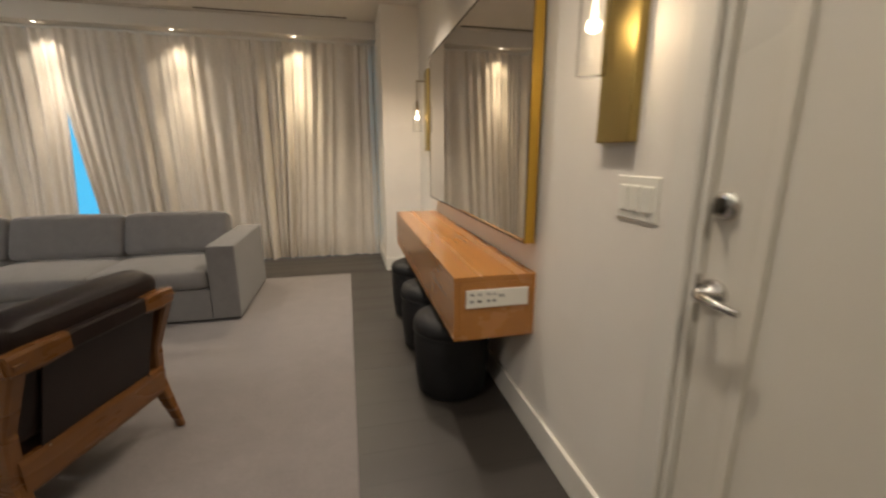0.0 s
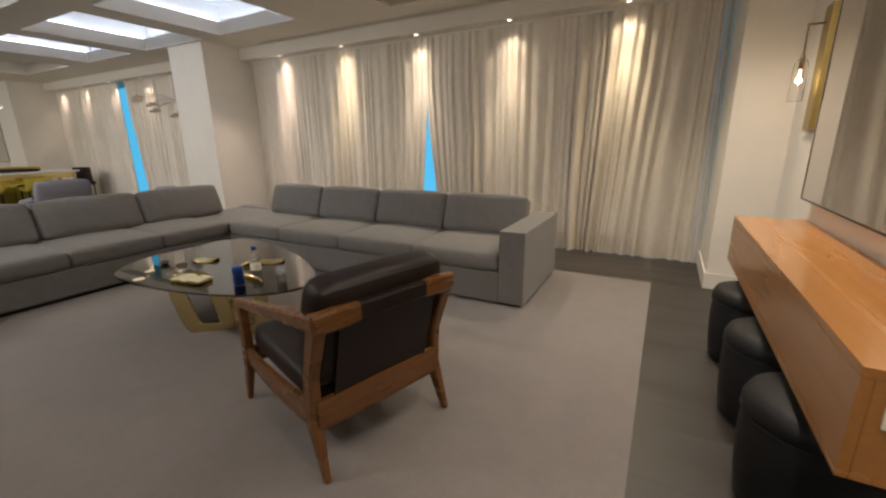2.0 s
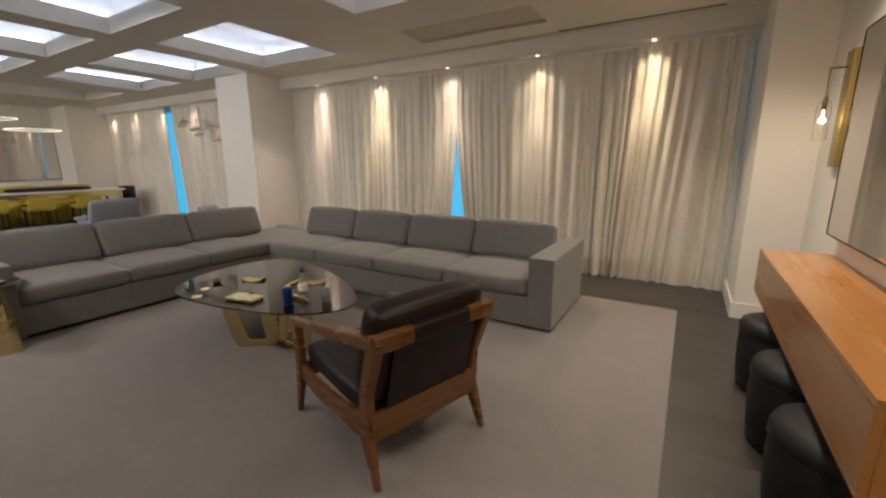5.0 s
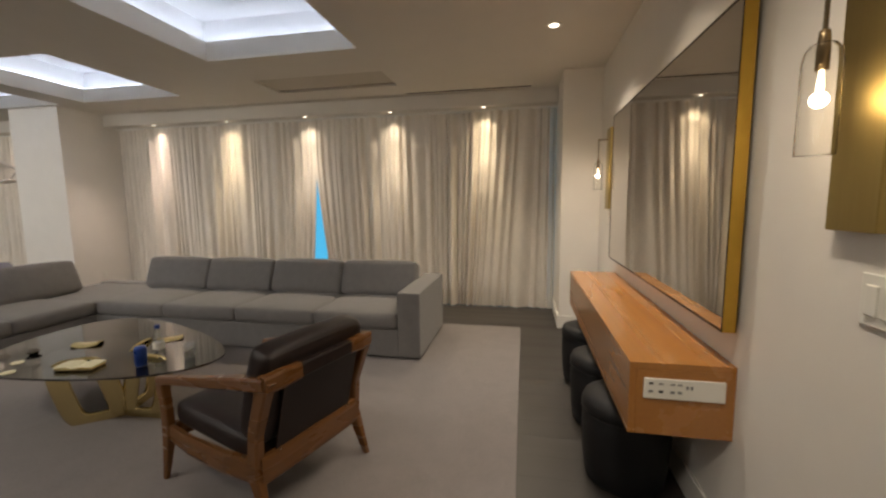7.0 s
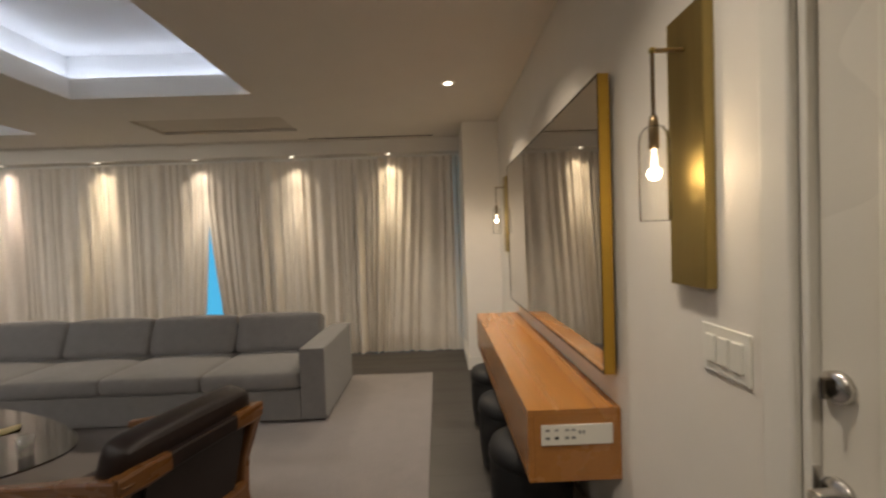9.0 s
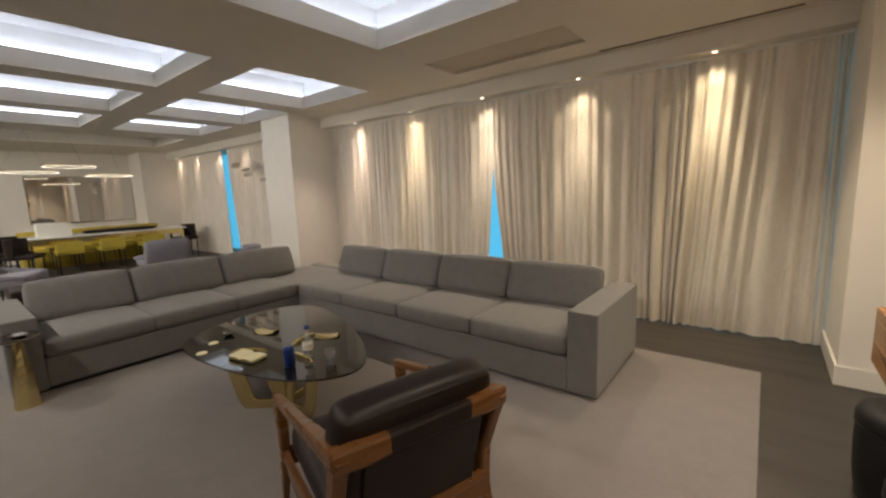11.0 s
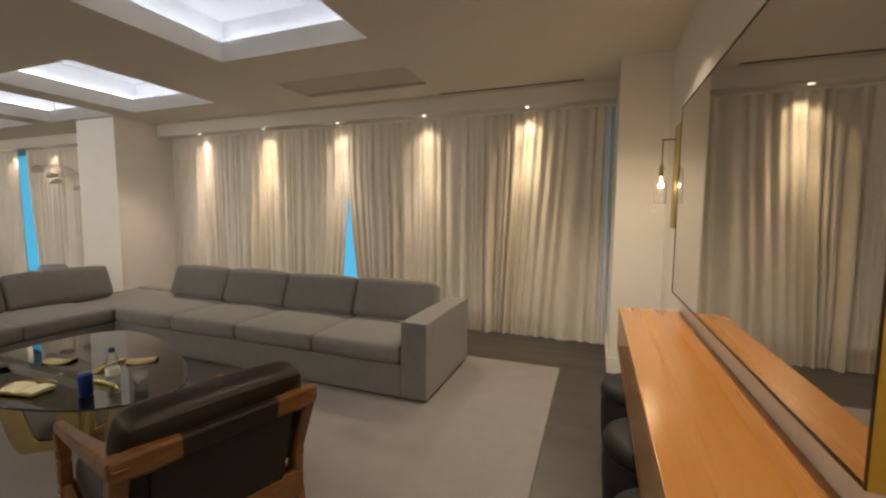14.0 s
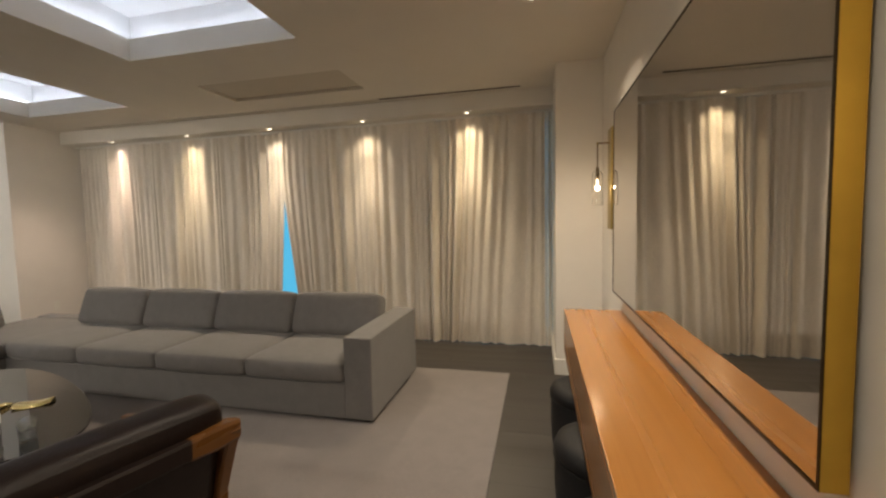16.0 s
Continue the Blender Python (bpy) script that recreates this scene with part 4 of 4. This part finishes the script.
for x in (-0.2, 0.2):
    for y in (-0.48, 0.48):
        part("leg", cyl(0.012, 0.016, 0, 0.26, 10, loc=(x, y)), BLACK, bench)


def bar_table():
    t = thing("dining_table", (-12.4, 1.65, 0), label="long white topped dining table with brass legs and rails", category="table")
    part("tabletop", box(-0.45, 0.45, -1.40, 1.40, 0.735, 0.765, 0.006), MARBLE, t, "white stone top")
    for y in (-1.32, 1.32):
        for x in (-0.38, 0.38):
            part("leg", box(x - 0.022, x + 0.022, y - 0.022, y + 0.022, 0.0, 0.735, 0.003), BRASS, t, "brass leg")
    for x in (-0.38, 0.38):
        part("apron", box(x - 0.012, x + 0.012, -1.298, 1.298, 0.62, 0.735, 0.002), BRASS, t, "brass rail")


bar_table()


def bar_chair():
    c = thing("bar_chair", (0, 0, 0), label="mustard upholstered chair with slim dark legs at the table", category="chair", group="chairs round the far table")
    part("seat", box(-0.21, 0.21, -0.22, 0.22, 0.40, 0.48, 0.025), YELLOW, c)
    part("backrest", box(-0.22, -0.17, -0.22, 0.22, 0.44, 0.66, 0.02), YELLOW, c)
    for x in (-0.18, 0.18):
        for y in (-0.18, 0.18):
            part("leg", cyl(0.011, 0.014, 0, 0.41, 8, loc=(x, y)), BLACK, c)
    return c


b1 = bar_chair()
b1.matrix_basis = pose(-12.0, 0.85, 0, 0, 0, 180)
for y in (1.55, 2.3):
    copy_thing(b1, pose(-12.0, y, 0, 0, 0, 180))
for y in (0.9, 1.7, 2.5):
    copy_thing(b1, pose(-13.1, y, 0, 0, 0, 0))


def dark_chair():
    c = thing("dining_chair", (0, 0, 0), label="dark upholstered chair with curved back near the dining table", category="chair", group="dark dining chairs")
    part("seat", box(-0.23, 0.23, -0.24, 0.24, 0.42, 0.50, 0.03), LEATHER, c)
    b = bmesh.new()
    g = []
    for i in range(11):
        a = math.radians(-75 + 15 * i)
        g.append([b.verts.new((-0.25 * math.cos(a) + r0, 0.27 * math.sin(a), z)) for r0, z in ((0, 0.46), (0.0, 0.80), (0.035, 0.80), (0.035, 0.46))])
    for p, q in zip(g, g[1:]):
        for k3 in range(4):
            b.faces.new((p[k3], p[(k3 + 1) % 4], q[(k3 + 1) % 4], q[k3]))
    b.faces.new(g[0])
    b.faces.new(g[-1][::-1])
    part("backrest", b, LEATHER, c)
    for x in (-0.19, 0.19):
        for y in (-0.19, 0.19):
            part("leg", cyl(0.012, 0.016, 0, 0.43, 8, loc=(x, y)), BLACK, c)
    return c


dc = dark_chair()
dc.matrix_basis = pose(-11.7, 0.18, 0, 0, 0, 60)
copy_thing(dc, pose(-12.3, 3.12, 0, 0, 0, -90))
copy_thing(dc, pose(-12.6, 0.10, 0, 0, 0, 50))

bq = thing("banquette", (-13.55, 1.65, 0), label="long mustard upholstered banquette behind the dining table", category="bench")
part("base", box(-0.28, 0.28, -1.35, 1.35, 0.0, 0.30, 0.006), YELLOW, bq)
for i in range(3):
    ob = part("seat_cushion", cushion(0.58, 0.89, 0.15, 0.012, 0.03, 5, 70 + i), YELLOW, bq, "", True)
    ob.matrix_basis = pose(0.0, -0.9 + 0.9 * i, 0.30)
    ob = part("back_cushion", cushion(0.12, 0.89, 0.36, 0.012, 0.03, 5, 74 + i), YELLOW, bq, "", True)
    ob.matrix_basis = pose(-0.24, -0.9 + 0.9 * i, 0.45)

boxt = thing("tote_box", (-12.3, 0.72, 0.765), label="white paper carrier box standing on the dining table", category="box")
bx = box(-0.16, 0.16, -0.26, 0.26, 0, 0.27, 0.006)
part("body", bx, WHITEPLASTIC, boxt)
part("lid_flap", box(-0.16, 0.16, -0.255, 0.0, 0.27, 0.276), WHITEPLASTIC, boxt)
cloth = thing("dark_throw", (-12.35, 1.85, 0.765), label="dark folded cloth lying along the dining table", category="cloth")
cb = cushion(0.32, 1.3, 0.06, 0.02, 0.03, 5, 60)
part("fold", cb, LEATHER, cloth, "", True)

fm = thing("wall_mirror", (0, 0, 0), label="wide framed mirror on the far wall", category="mirror")
part("glass", box(X0 + 0.02, X0 + 0.026, 0.722, 2.848, 0.922, 2.088), MIRROR, fm)
for b in (box(X0, X0 + 0.035, 0.71, 0.722, 0.91, 2.10), box(X0, X0 + 0.035, 2.848, 2.86, 0.91, 2.10), box(X0, X0 + 0.035, 0.722, 2.848, 0.91, 0.922), box(X0, X0 + 0.035, 0.722, 2.848, 2.088, 2.10)):
    part("frame", b, BRONZE, fm)
cons = thing("console_shelf", (0, 0, 0), label="long white and brass shelf under the far mirror", category="shelf")
part("top", box(X0, X0 + 0.34, 0.6, 2.84, 0.74, 0.80, 0.004), MARBLE, cons)
part("front", box(X0 + 0.02, X0 + 0.32, 0.62, 2.82, 0.55, 0.74, 0.004), BRASS, cons)


def ring_pendant(x, y, z, r):
    p = thing("ring_pendant", (x, y, z), label="thin brass ring pendant lamp with lit lower edge", category="pendant lamp", group="ring pendants over the table")
    pts = [(r * math.cos(2 * math.pi * i / 48), r * math.sin(2 * math.pi * i / 48), 0) for i in range(48)]
    part("ring", bar(pts, 0.012, 0.026, closed=True), BRASS, p, "brass ring")
    part("diffuser", bar([(a, b_, -0.0155) for a, b_, _ in pts], 0.008, 0.005, closed=True), RINGGLOW, p, "glowing strip")
    for a in (0.3, 2.4, 4.5):
        part("wire", tube([(r * math.cos(a), r * math.sin(a), 0.015), (0, 0, CEIL + 0.2 - z)], 0.0008, 6), BLACK, p)


ring_pendant(-12.4, 0.55, 2.07, 0.42)
ring_pendant(-12.2, 1.12, 2.18, 0.42)
ring_pendant(-12.4, 1.80, 2.01, 0.42)


def arc_lamp():
    l = thing("arc_floor_lamp", (-7.98, 3.25, 0), label="floor lamp with several curved metal arms and small heads", category="floor lamp")
    part("base", cyl(0.16, 0.15, 0.0, 0.03, 32), NICKEL, l)
    part("pole", cyl(0.015, 0.015, 0.03, 1.75, 12), NICKEL, l)
    # five arms fan out from the pole, each with a small tilted dish at its end
    for dx, dy, dz in ((-1.72, 0.10, 2.11), (-1.36, -0.06, 2.13), (-1.40, 0.16, 2.02), (-0.95, -0.02, 1.89), (-0.53, 0.08, 1.79)):
        pts = [(dx * u, dy * u, 1.74 + (dz - 1.74) * u + 0.17 * math.sin(math.pi * u ** 0.8)) for u in [j / 13 for j in range(14)]]
        part("arm", tube(pts, [0.012 - 0.004 * j / 13 for j in range(14)], 8), NICKEL, l, "thin curved arm", True)
        hd = part("head", lathe([(0.0, 0.035), (0.03, 0.032), (0.075, 0.008), (0.090, -0.022), (0.083, -0.022), (0.0, 0.012)], 22), NICKEL, l, "small satin metal lamp dish", True)
        hd.matrix_basis = pose(pts[-1][0] - 0.05, pts[-1][1], pts[-1][2] - 0.02, 0, -14, 0)


arc_lamp()


# ---------------- floor planks ----------------
def planks():
    """Dark boards round the rug; the rows along its long side, y below -1.0, are paler grey."""
    rnd = random.Random(5)
    W, N = 0.18, 0
    meshes = {}
    for L in (1.4, 1.8, 2.2):
        for tone in (PLANK, PALEPLANK):
            me = bpy.data.meshes.new("plank")
            b = box(0, L, 0, W - 0.0012, -0.012, 0.0, 0.0006, 1)
            b.to_mesh(me)
            b.free()
            me.materials.append(tone)
            meshes[L, tone] = me
    rest = {PLANK: bmesh.new(), PALEPLANK: bmesh.new()}
    y = Y0
    while y < Y1:
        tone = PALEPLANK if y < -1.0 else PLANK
        x = X1 - rnd.uniform(0, 1.5) + 1.4
        while x > X0:
            L = rnd.choice((1.4, 1.8, 2.2))
            x -= L
            if x > X1 - 0.02:
                continue
            near = x > -6.5 and (y < -0.9 or x > -2.6 or y > 2.4)
            xa, xb = max(x, X0), min(x + L - 0.0012, X1)
            if near and xa == x and xb == x + L - 0.0012 and N < 290:
                ob = new("plank", meshes[L, tone])
                ob.location = (x, y, 0)
                ob.scale = ((L - 0.0012) / L, 1, 1)
                ob.parent = floor
                N += 1
            else:
                rest[tone].faces.new([rest[tone].verts.new(p) for p in ((xa, y, 0), (xb, y, 0), (xb, y + W - 0.0012, 0), (xa, y + W - 0.0012, 0))])
        y += W
    for tone, b in rest.items():
        part("planking", b, tone, floor)["kind"] = "stuff"


planks()
